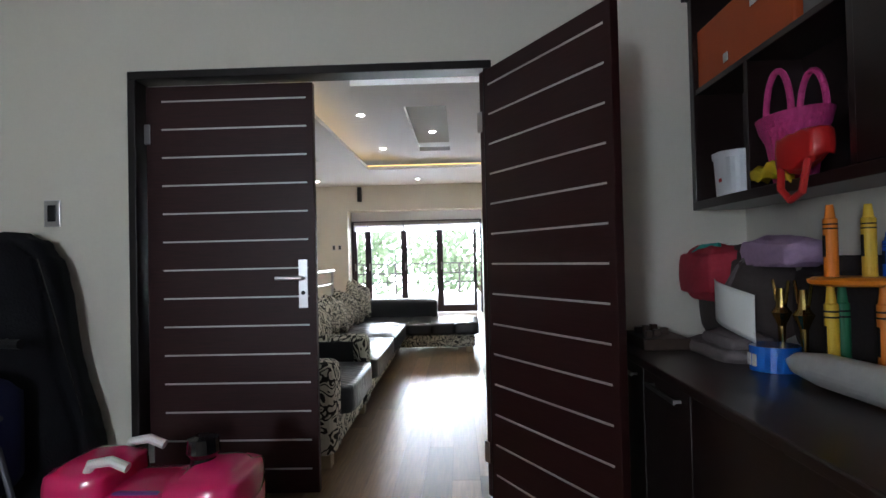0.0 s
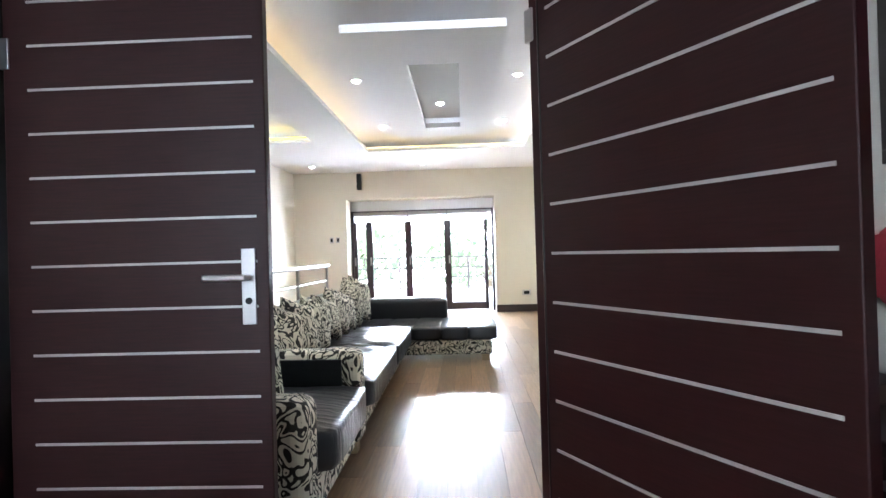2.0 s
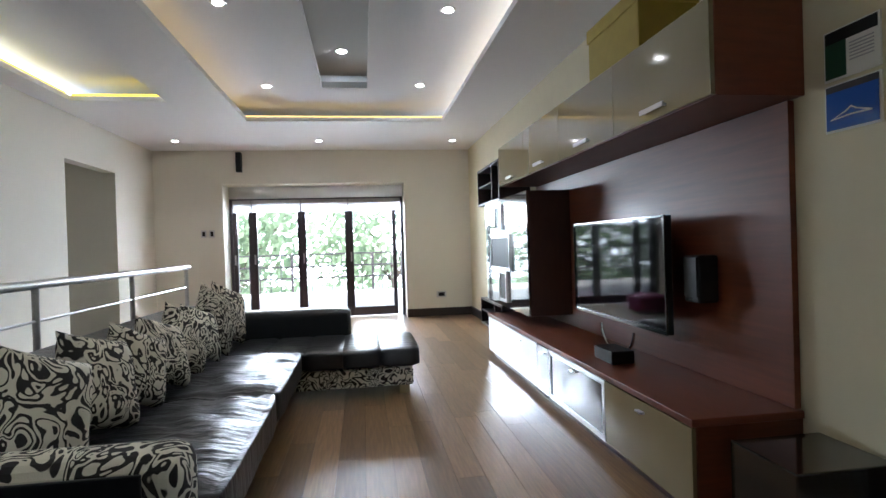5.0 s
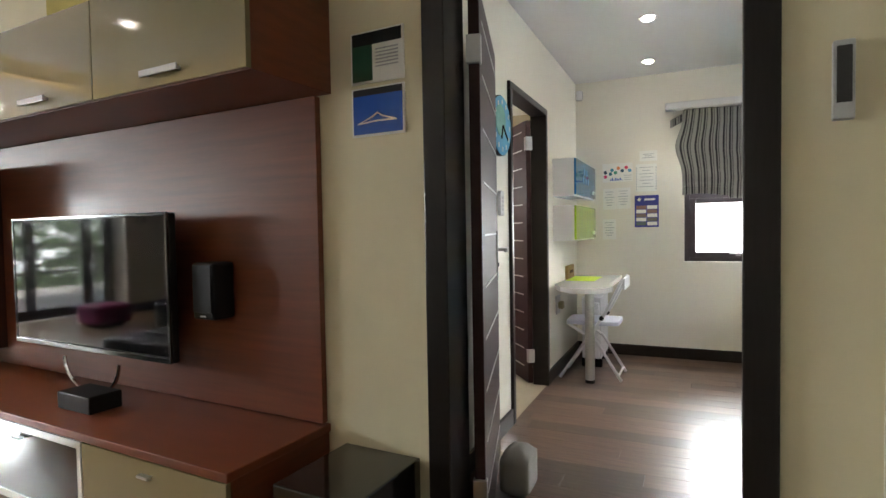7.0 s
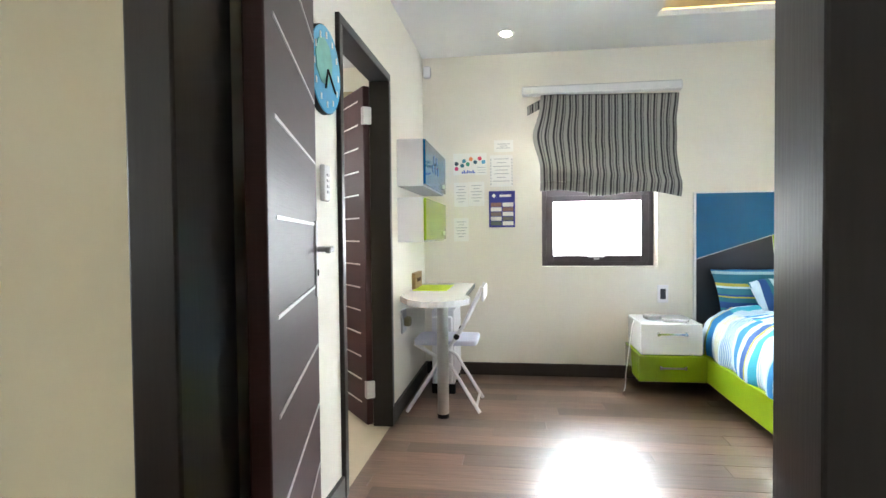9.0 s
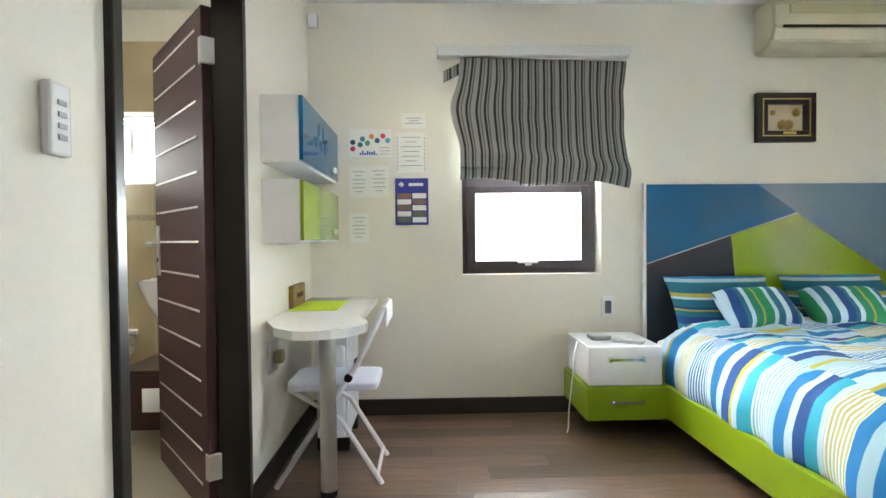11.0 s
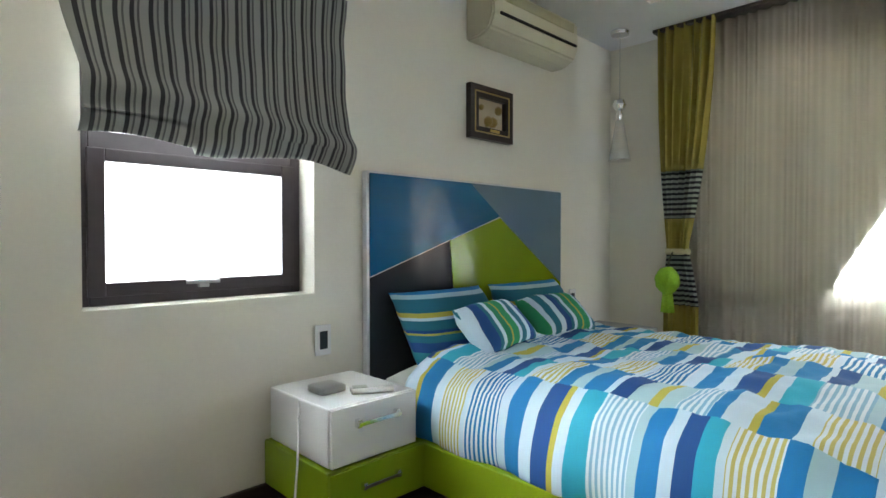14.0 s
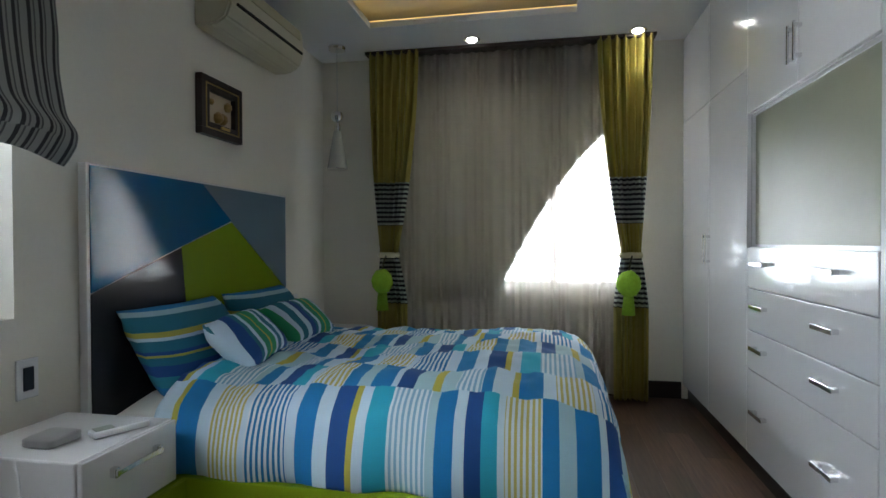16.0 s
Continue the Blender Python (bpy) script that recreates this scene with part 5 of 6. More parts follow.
part("block", box_bm((5.40, 5.082, 0.7385), (5.67, 5.108, 0.855), 0.004), mat("pine_plaque", (0.32, 0.19, 0.07), 0.6, grain=0.4, scale=14, stretch=(1, 1, 5)), wb)
M_CARVE = mat("carving_dark", (0.10, 0.05, 0.02), 0.7)
for k in range(3):
    part("carving", cyl_bm(0.014, 0.006, (5.49 + k * 0.05, 5.080, 0.80), "y", 10), M_CARVE, wb)

ch = thing("folding_chair", (5.02, 4.820, 0), "white folding chair with pale seat under the desk", "chair")
M_CHAIR = mat("white_enamel_tube", (0.78, 0.78, 0.82), 0.3, coat=0.4)
for x in (4.95, 5.27):
    part("front_leg", tube_bm([(x, 4.580, 0.80), (x, 4.700, 0.55), (x, 5.060, 0.01)], 0.012), M_CHAIR, ch)
    part("back_leg", tube_bm([(x + 0.025, 5.010, 0.44), (x + 0.025, 4.780, 0.30), (x + 0.025, 4.600, 0.01)], 0.012), M_CHAIR, ch)
    part("joint", cyl_bm(0.018, 0.03, (x, 4.740, 0.49), "x", 12), M_BLACK, ch)
part("seat", pad_bm((4.955, 4.620, 0.43), (5.27, 5.010, 0.465), 0.008, 8), mat("pale_vinyl_seat", (0.62, 0.64, 0.78), 0.4), ch)
part("backrest", box_bm((4.945, 4.565, 0.71), (5.275, 4.585, 0.80), 0.008, pose(0, 0, 0)), M_CHAIR, ch)
part("stretcher", tube_bm([(4.95, 5.010, 0.09), (5.27, 5.010, 0.09)], 0.009), M_CHAIR, ch)
part("stretcher", tube_bm([(4.975, 4.620, 0.05), (5.295, 4.620, 0.05)], 0.009), M_CHAIR, ch)

he = thing("oil_heater", (5.55, 4.88, 0), "white oil filled radiator with fins under the desk", "heater")
for k in range(9):
    part("fin", box_bm((5.35 + k * 0.05, 4.80, 0.08), (5.366 + k * 0.05, 4.96, 0.60), 0.007), M_CHAIR, he)
part("core", box_bm((5.34, 4.86, 0.12), (5.77, 4.90, 0.17), 0.006), M_CHAIR, he)
part("control_box", box_bm((5.29, 4.81, 0.10), (5.335, 4.95, 0.56), 0.01), M_CHAIR, he)
for x in (5.40, 5.72):
    part("castor", box_bm((x - 0.02, 4.80, 0.0), (x + 0.02, 4.97, 0.078), 0.01), M_BLACK, he)

ck = thing("wall_clock", (3.63, 5.095, 1.60), "round blue and green wall clock beside the door", "clock")
part("case", cyl_bm(0.168, 0.022, (3.63, 5.098, 1.765), "y", 48), M_BLACK, ck)
face = mat("clock_face", (0.05, 0.33, 0.55), 0.3, grain=0.6, scale=7)
part("face", cyl_bm(0.164, 0.004, (3.63, 5.085, 1.765), "y", 48), face, ck)
part("face_land", cyl_bm(0.09, 0.003, (3.60, 5.0815, 1.79), "y", 9), mat("clock_green", (0.15, 0.4, 0.35), 0.4, grain=0.4, scale=20), ck)
for k in range(12):
    a = k * math.pi / 6
    part("hour_mark", box_bm((3.63 + 0.132 * math.sin(a) - 0.006, 5.08, 1.765 + 0.132 * math.cos(a) - 0.012), (3.63 + 0.132 * math.sin(a) + 0.006, 5.0825, 1.765 + 0.132 * math.cos(a) + 0.012)), M_PAPER, ck)
for a, l in ((200, 0.08), (130, 0.11)):
    part("clock_hand", tube_bm([(3.63, 5.077, 1.765), (3.63 + l * math.sin(radians(a)), 5.077, 1.765 + l * math.cos(radians(a)))], 0.004, 6), M_BLACK, ck)
rs = thing("wall_remote", (3.60, 5.085, 1.26), "white remote control in a wall holder", "remote control")
part("case", box_bm((3.60, 5.085, 1.26), (3.66, 5.108, 1.40), 0.006), M_WHITE, rs)
for k in range(4):
    part("button", box_bm((3.618, 5.082, 1.29 + k * 0.022), (3.642, 5.0855, 1.30 + k * 0.022), 0.001), M_INK, rs)
sk = thing("wall_socket", (5.09, 5.095, 0.46), "steel socket with a plug below the desk", "socket")
part("plate", box_bm((5.02, 5.097, 0.49), (5.15, 5.1085, 0.64), 0.003), M_STEEL, sk)
part("plug", box_bm((5.06, 5.055, 0.53), (5.12, 5.0965, 0.59), 0.01), mat("plug_tan", (0.30, 0.26, 0.14), 0.6), sk)
sn = thing("motion_sensor", (5.9, 5.0, 2.38), "small white alarm sensor in the ceiling corner", "sensor")
part("case", box_bm((5.88, 5.035, 2.37), (5.94, 5.095, 2.46), 0.014), M_WHITE, sn)

rc = thing("remote_control", (5.62, 3.30, 0.5), "white remote control lying on the nightstand", "remote control")
part("case", box_bm((-0.085, -0.028, 0), (0.085, 0.028, 0.022), 0.006, pose(5.58, 3.27, 0.5, 0, 0, 62)), M_WHITE, rc)
part("display", box_bm((0.02, -0.02, 0.022), (0.075, 0.02, 0.024), 0.0, pose(5.58, 3.27, 0.5, 0, 0, 62)), mat("lcd", (0.22, 0.24, 0.2), 0.3), rc)
solo("gadget", pad_bm((5.66, 3.34, 0.4985), (5.76, 3.45, 0.53), 0.004, 6), mat("gadget_grey", (0.25, 0.25, 0.25), 0.4), "small grey gadget on the nightstand", "gadget")
solo("cable", tube_bm([(5.70, 3.525, 0.49), (5.66, 3.55, 0.44), (5.62, 3.575, 0.30), (5.60, 3.602, 0.12), (5.58, 3.61, 0.03), (5.57, 3.62, 0.004)], 0.004, 6), M_WHITE, "white cable hanging beside the nightstand", "cable")
solo("door_stop_toy", pad_bm((2.96, 4.78, 0.0), (3.10, 4.88, 0.19), 0.02, 8, 0.01), M_ROMAN, "grey striped fabric door stop on the floor", "door stop")

# ---- bathroom seen through its door ----
M_TILE = mat("beige_wall_tile", (0.46, 0.38, 0.24), 0.25, grain=0.12, scale=5, coat=0.3)
bt = structure("bathroom_tiling", wall_bm("y", 7.17, 7.198, 2.66, BX1, 0, 1.27), M_TILE, "beige tiled bathroom wall", "wall tiles")
structure("bathroom_tiling_west", wall_bm("x", 2.66, 2.69, BY1 + 0.08, 7.17, 0, 2.3), M_TILE, "beige tiled bathroom wall", "wall tiles")
structure("bathroom_tiling_east", wall_bm("x", BX1 - 0.02, BX1 - 0.002, BY1 + 0.08, 7.17, 0, 2.3, [(5.85, 6.6, 1.44, 1.88)]), M_TILE, "beige tiled bathroom wall", "wall tiles")
structure("bathroom_tile_border", box_bm((2.70, 7.16, 1.02), (BX1 - 0.03, 7.169, 1.06)), mat("tile_border", (0.25, 0.18, 0.12), 0.3, grain=0.5, scale=30), "patterned tile border", "wall tiles")
bas = thing("wash_basin", (5.78, 5.90, 0.68), "small white ceramic wash basin on the bathroom wall", "basin")
part("bowl", lathe_bm([(0.05, -0.20), (0.10, -0.12), (0.145, 0.0), (0.15, 0.02), (0.13, 0.02), (0.11, -0.04), (0.02, -0.09)], (5.77, 5.90, 0.85)), M_WHITE, bas)
part("back_ledge", box_bm((5.84, 5.76, 0.80), (5.934, 6.04, 0.875), 0.012), M_WHITE, bas)
van = thing("bathroom_chest", (5.7, 5.75, 0), "low red-brown wooden bathroom chest with a white drawer", "chest")
part("body", box_bm((5.49, 5.50, 0.09), (5.933, 6.02, 0.385), 0.004), M_CHERRYDK, van)
part("top", box_bm((5.475, 5.49, 0.386), (5.933, 6.035, 0.412), 0.004), M_CHERRYDK, van)
part("drawer_face", box_bm((5.478, 5.73, 0.19), (5.489, 5.905, 0.315), 0.003), M_PAPER, van, "white drawer front")
for y in (5.53, 5.99):
    for x in (5.52, 5.90):
        part("leg", box_bm((x - 0.018, y - 0.018, 0), (x + 0.018, y + 0.018, 0.09), 0.003), M_WHITE, van)
tr = thing("toilet_roll", (5.88, 6.2, 0.5), "toilet roll in a chrome holder", "toilet roll")
part("roll", cyl_bm(0.055, 0.10, (5.868, 6.215, 0.475), "y", 24), M_PAPER, tr)
part("holder", join(tube_bm([(5.868, 6.28, 0.475), (5.868, 6.15, 0.475)], 0.006), box_bm((5.86, 6.275, 0.465), (5.934, 6.285, 0.485), 0.002), box_bm((5.925, 6.15, 0.53), (5.934, 6.285, 0.56), 0.002)), M_CHROME, tr)
bwe = thing("bathroom_window", (6.05, 6.22, 1.44), "bright bathroom window with a white frame and slatted blind", "window")
part("window_frame", join(box_bm((6.02, 5.85, 1.44), (6.07, 5.88, 1.88)), box_bm((6.02, 6.57, 1.44), (6.07, 6.60, 1.88)), box_bm((6.02, 5.88, 1.44), (6.07, 6.57, 1.47)), box_bm((6.02, 5.88, 1.85), (6.07, 6.57, 1.88)), box_bm((6.02, 6.20, 1.47), (6.07, 6.225, 1.85))), M_WHITE, bwe)
for k in range(3):
    part("blind_slat", box_bm((5.985, 5.86, 1.80 + k * 0.026), (6.0, 6.59, 1.812 + k * 0.026)), M_WHITE, bwe)
for y in (5.7, 6.05, 6.40, 6.75):
    structure("tile_joint", box_bm((5.9335, y, 0.0), (5.9348, y + 0.004, 1.43)), M_INK, "grey joint between beige wall tiles", "wall tiles")
structure("tile_border_side", box_bm((5.931, 5.3, 1.22), (5.9345, 7.15, 1.255)), mat("tile_border_side", (0.30, 0.24, 0.16), 0.3, grain=0.6, scale=45), "patterned tile border", "wall tiles")
bwn = thing("window_bathroom", (4.3, 7.25, 1.25), "bathroom window with a slatted blind at the top", "window")
part("window_frame", join(box_bm((3.9, 7.22, 1.25), (3.93, 7.28, 2.0)), box_bm((4.67, 7.22, 1.25), (4.70, 7.28, 2.0)), box_bm((3.93, 7.22, 1.25), (4.67, 7.28, 1.28)), box_bm((3.93, 7.22, 1.97), (4.67, 7.28, 2.0))), M_WHITE, bwn)
for k in range(4):
    part("blind_slat", box_bm((3.93, 7.20, 1.90 + k * 0.025), (4.67, 7.215, 1.912 + k * 0.025)), M_WHITE, bwn)

ROOM = Matrix.Identity(4)

# ---- playroom: hutch, desk and clutter ----
hu = thing("wall_hutch", (2.08, 2.4, 1.36), "dark wooden wall shelf unit with open compartments", "shelf unit")
for nm, a, b in (("bottom", (1.95, 1.2, 1.36), (2.197, 3.355, 1.40)), ("top", (1.92, 1.2, 2.36), (2.197, 3.355, 2.41)), ("side", (1.95, 3.315, 1.40), (2.197, 3.355, 2.36)), ("side", (1.95, 1.2, 1.40), (2.197, 1.24, 2.36)),
                 ("shelf_board", (1.96, 2.31, 1.90), (2.175, 3.315, 1.925)), ("divider", (1.96, 2.86, 1.40), (2.175, 2.885, 1.90)), ("divider", (1.955, 2.28, 1.40), (2.175, 2.31, 2.36)), ("back", (2.176, 1.24, 1.40), (2.196, 3.315, 2.36))):
    part(nm, box_bm(a, b, 0.003), M_WENGE, hu)
cd = part("cupboard_door", box_bm((1.95, 1.243, 1.403), (1.97, 2.278, 2.357), 0.003), M_WENGE, hu)
part("knob", lathe_bm([(0.008, 0), (0.012, 0.01), (0.006, 0.02)], (0, 0, 0), 12), M_STEEL, cd).matrix_local = Matrix.Translation((-0.13, -0.19, 0.20)) @ pose(0, 0, 0, 0, -90, 0)

oc = thing("orange_case", (2.06, 2.95, 1.925), "orange cardboard case with clasps on the shelf", "box")
part("body", box_bm((1.975, 2.58, 1.926), (2.16, 3.32, 2.20), 0.01), mat("orange_card", (0.48, 0.085, 0.015), 0.6, grain=0.06, scale=30), oc)
part("clasp", box_bm((1.968, 2.74, 2.10), (1.976, 2.84, 2.16), 0.002), M_CHROME, oc)
part("clasp", box_bm((1.968, 3.02, 1.96), (1.976, 3.06, 2.0), 0.002), M_CHROME, oc)
solo("grey_box", box_bm((2.0, 2.43, 1.926), (2.15, 2.57, 2.18), 0.004), mat("grey_card", (0.18, 0.18, 0.18), 0.6), "grey cardboard box standing on the shelf", "box")
bu = thing("plastic_bucket", (2.06, 3.13, 1.40), "white plastic bucket with lid on the shelf", "bucket")
part("tub", lathe_bm([(0.088, 0.0), (0.097, 0.165)], (2.055, 3.13, 1.401), 32), mat("white_plastic", (0.72, 0.75, 0.78), 0.35), bu)
part("lid", lathe_bm([(0.102, 0.166), (0.104, 0.19), (0.09, 0.196)], (2.055, 3.13, 1.40), 32), mat("white_plastic_lid", (0.75, 0.77, 0.8), 0.35), bu)
part("sticker", box_bm((1.9545, 3.08, 1.46), (1.958, 3.10, 1.475)), mat("red_ink", (0.5, 0.03, 0.03), 0.5), bu)
ba = thing("woven_basket", (2.03, 2.66, 1.40), "bright pink woven basket bag with two handles", "basket")
M_PINK = mat("pink_weave", (0.62, 0.05, 0.25), 0.6, grain=0.25, scale=60, bump=0.8)
weave = lathe_bm([(0.085, 0.0), (0.095, 0.05), (0.105, 0.10), (0.118, 0.15), (0.15, 0.19), (0.165, 0.235), (0.155, 0.235), (0.11, 0.17), (0.075, 0.02)], (2.02, 2.68, 1.401), 40)
for v in weave.verts:
    k = round(math.atan2(v.co.y - 2.68, v.co.x - 2.02) / (2 * math.pi) * 40) + round((v.co.z - 1.4) / 0.05)
    if v.co.z < 1.56 and k % 2:
        v.co += Vector((v.co.x - 2.02, v.co.y - 2.68, 0)).normalized() * 0.006
part("basket", weave, M_PINK, ba).scale = (0.62, 1, 1)
for x in (1.96, 2.08):
    part("carry_handle", tube_bm([(x, 2.66 + 0.075 * math.cos(a), 1.63 + 0.16 * math.sin(a)) for a in [k * math.pi / 14 for k in range(15)]], 0.011, 10), M_PINK, ba)
rbag = thing("red_bag", (1.9, 2.52, 1.33), "shiny red plastic bag hanging from the shelf", "bag")
part("bag_body", pad_bm((1.895, 2.37, 1.425), (1.95, 2.56, 1.535), 0.015, 14, 0.03, 0.5), mat("red_vinyl", (0.55, 0.02, 0.02), 0.3), rbag)
part("strap", tube_bm([(1.90, 2.55, 1.45), (1.885, 2.53, 1.36), (1.885, 2.48, 1.32), (1.885, 2.42, 1.34), (1.90, 2.41, 1.44)], 0.012, 8), mat("red_strap", (0.5, 0.02, 0.02), 0.4), rbag)
solo("yellow_cloth", pad_bm((1.91, 2.58, 1.40), (1.955, 2.75, 1.45), 0.015, 14, 0.05, 0.7), mat("yellow_cloth", (0.65, 0.48, 0.01), 0.7, grain=0.2, scale=25), "yellow patterned cloth on the shelf edge", "cloth")

de = thing("playroom_desk", (1.86, 2.0, 0), "long dark wooden desk with drawers along the wall", "desk")
part("desktop", box_bm((1.53, 0.55, 0.715), (2.197, 3.355, 0.75), 0.006), M_WENGE, de)
part("carcass", box_bm((1.58, 0.57, 0.06), (2.195, 3.352, 0.713)), M_WENGE, de)
part("plinth", box_bm((1.63, 0.60, 0), (2.19, 3.35, 0.06)), M_WENGE, de)
for y0, y1 in ((2.95, 3.345), (2.50, 2.945), (1.2, 2.495), (0.58, 1.195)):
    dd = part("drawer_front", box_bm((1.56, y0 + 0.003, 0.07), (1.579, y1, 0.705), 0.003), M_WENGE, de)
    part("handle", join(box_bm((1.528, y0 + 0.06, 0.655), (1.536, min(y1, y0 + 0.4) - 0.06, 0.672), 0.002), box_bm((1.536, y0 + 0.07, 0.658), (1.56, y0 + 0.08, 0.668)), box_bm((1.536, min(y1, y0 + 0.4) - 0.08, 0.658), (1.56, min(y1, y0 + 0.4) - 0.07, 0.668))), M_STEEL, dd)


def heap_bm(a, b, crease):
    """A slumped heap of cloth in a box: rounded, lumpy, with folds."""
    bm = pad_bm(a, b, 0.02, 20, crease * 0.5, 0.8)
    lump = min(b[k] - a[k] for k in range(3))
    for v in bm.verts:
        p = v.co.copy()
        fold = 0.5 - abs(noise.noise(Vector((p.x * 7, p.y * 9, p.z * 12))))
        low = (p.z - a[2]) / (b[2] - a[2])
        v.co.z = max(a[2], p.z + 0.12 * lump * noise.noise(p * 6.0) * low - 0.10 * lump * low * abs(noise.noise(p * 11.0)))
        v.co.y += 0.06 * lump * fold
        v.co.x += 0.05 * lump * fold * low
    return bm


def cloth_pile(name, label, a, b, colour, crease=0.03):
    return solo(name, heap_bm(a, b, crease), mat(name + "_cloth", colour, 0.85, grain=0.2, scale=50, bump=0.3), label, "clothes")


cloth_pile("folded_blanket", "grey-brown folded blanket on the dark desk", (1.80, 2.74, 0.745), (1.985, 3.14, 0.805), (0.17, 0.145, 0.14), 0.010)
cloth_pile("folded_blanket", "smaller grey-brown blanket folded on another blanket", (1.83, 2.76, 0.795), (1.98, 3.02, 0.845), (0.19, 0.16, 0.155), 0.010)
cloth_pile("brown_backpack", "brown-grey crumpled backpack heaped against the wall", (1.94, 2.91, 0.745), (2.18, 3.33, 1.19), (0.075, 0.058, 0.052), 0.03)
cloth_pile("dark_coat", "dark brown coat heaped along the desk's back", (2.135, 2.25, 0.745), (2.192, 2.93, 1.13), (0.03, 0.022, 0.022), 0.012)
solo("grey_strap", tube_bm([(1.93, 3.0, 1.02), (1.96, 2.96, 1.10), (2.03, 2.92, 1.19), (2.08, 2.93, 1.205)], 0.014), mat("grey_webbing", (0.16, 0.14, 0.14), 0.8), "grey webbing strap over the backpack", "strap")
cloth_pile("pink_bag", "coral pink school bag on top of the heap", (1.86, 3.0, 0.95), (2.10, 3.345, 1.19), (0.42, 0.03, 0.055), 0.035)
solo("teal_strap", tube_bm([(1.87, 3.26, 1.13), (1.91, 3.18, 1.185), (1.95, 3.10, 1.19)], 0.012), mat("teal_strap", (0.02, 0.25, 0.22), 0.7), "teal strap lying over the pink bag", "strap")
cloth_pile("lilac_jumper", "pale lilac jumper thrown over the heap", (1.98, 2.66, 1.10), (2.14, 3.0, 1.205), (0.40, 0.27, 0.42), 0.03)
solo("paper_sheet", cloth_bm(8, 10, lambda u, v: (1.85 + 0.03 * u - 0.05 * math.sin(u * 3), 2.94 - 0.25 * u, 1.055 - 0.02 * v * u - 0.15 * v - 0.05 * u * u), (0.002, 0, 0)), M_PAPER, "white printed leaflet propped on the clothes", "paper")
solo("toy_tray", join(box_bm((1.60, 3.05, 0.751), (1.80, 3.345, 0.80), 0.006), *[box_bm((1.62 + 0.05 * (k % 3), 3.08 + 0.045 * k, 0.80), (1.65 + 0.05 * (k % 3), 3.11 + 0.045 * k, 0.83), 0.004) for k in range(6)]), mat("toy_tray_dark", (0.05, 0.03, 0.02), 0.5, grain=0.5, scale=25), "dark tray of small toys at the end of the desk", "tray")
tp = thing("tape_roll", (1.91, 2.64, 0.75), "blue roll of printed tape on the desk", "tape roll")
part("roll", lathe_bm([(0.062, 0.0), (0.080, 0.0), (0.080, 0.085), (0.062, 0.085)], (1.91, 2.64, 0.752), 28), mat("blue_tape", (0.015, 0.13, 0.55), 0.25, coat=0.6), tp)
part("print", join(*[box_bm((1.827, 2.61 + k * 0.03, 0.77), (1.832, 2.63 + k * 0.03, 0.81)) for k in range(2)]), M_PAPER, tp)
solo("silver_rocket", lathe_bm([(0.01, 0), (0.035, 0.05), (0.05, 0.16), (0.055, 0.5), (0.04, 0.60)], (0, 0, 0), 24), mat("foil", (0.80, 0.80, 0.78), 0.34, 0.55, grain=0.1, scale=30, bump=0.5), "silver foil covered tube lying on the desk", "tube").matrix_world = pose(1.88, 2.51, 0.808, 90, 0, 0) @ pose(0, 0, 0, 0, 4, 0)
for x, y in ((2.035, 2.81), (2.05, 2.70)):
    t = thing("trophy", (x, y, 0.75), "small gold trophy figure on the desk", "trophy", "gold trophies")
    m = mat("gold_plastic", (0.65, 0.48, 0.16), 0.2, 1.0)
    part("base", lathe_bm([(0.035, 0), (0.035, 0.03), (0.02, 0.05)], (x, y, 0.751), 14), m, t)
    part("cup", lathe_bm([(0.012, 0.05), (0.014, 0.13), (0.035, 0.18), (0.02, 0.20), (0.012, 0.27)], (x, y, 0.75), 14), m, t)
    part("arm", tube_bm([(x, y - 0.05, 1.05), (x, y - 0.03, 0.97), (x, y, 0.95), (x, y + 0.03, 0.97), (x, y + 0.05, 1.05)], 0.006), m, t)
cs = thing("crayon_stool", (2.05, 2.430, 0.75), "orange toy stool with giant crayon legs, upside up on the desk", "toy stool")
part("seat", lathe_bm([(0.115, 0), (0.13, 0.007), (0.132, 0.018), (0.115, 0.026)], (2.05, 2.430, 1.05), 32), mat("orange_paint", (0.75, 0.22, 0.01), 0.35, grain=0.05, scale=20), cs)
ORANGE, YELLOW, GREEN, BLUE = (0.8, 0.22, 0.01), (0.72, 0.48, 0.03), (0.02, 0.16, 0.07), (0.01, 0.08, 0.45)
for x, y, z0, z1, c in ((1.985, 2.450, 1.076, 1.30, ORANGE), (2.08, 2.420, 1.076, 1.298, YELLOW), (2.135, 2.410, 1.076, 1.21, BLUE), (1.98, 2.450, 0.752, 1.05, YELLOW), (2.025, 2.465, 0.752, 1.05, GREEN), (2.10, 2.395, 0.752, 1.05, ORANGE)):
    h = z1 - z0
    cl = part("crayon", lathe_bm([(0.020, 0), (0.020, h * 0.80), (0.015, h * 0.82), (0.010, h)], (x, y, z0), 18), mat("crayon_wax", c, 0.45, grain=0.06, scale=30), cs)
    for f0 in (0.66, 0.72):
        part("ring", lathe_bm([(0.0205, h * f0), (0.0205, h * (f0 + 0.02))], (x, y, z0), 18), M_BLACK, cl)
    part("label_band", box_bm((x - 0.0215, y - 0.006, z0 + h * 0.28), (x - 0.0185, y + 0.006, z0 + h * 0.58), 0.001), M_BLACK, cl)

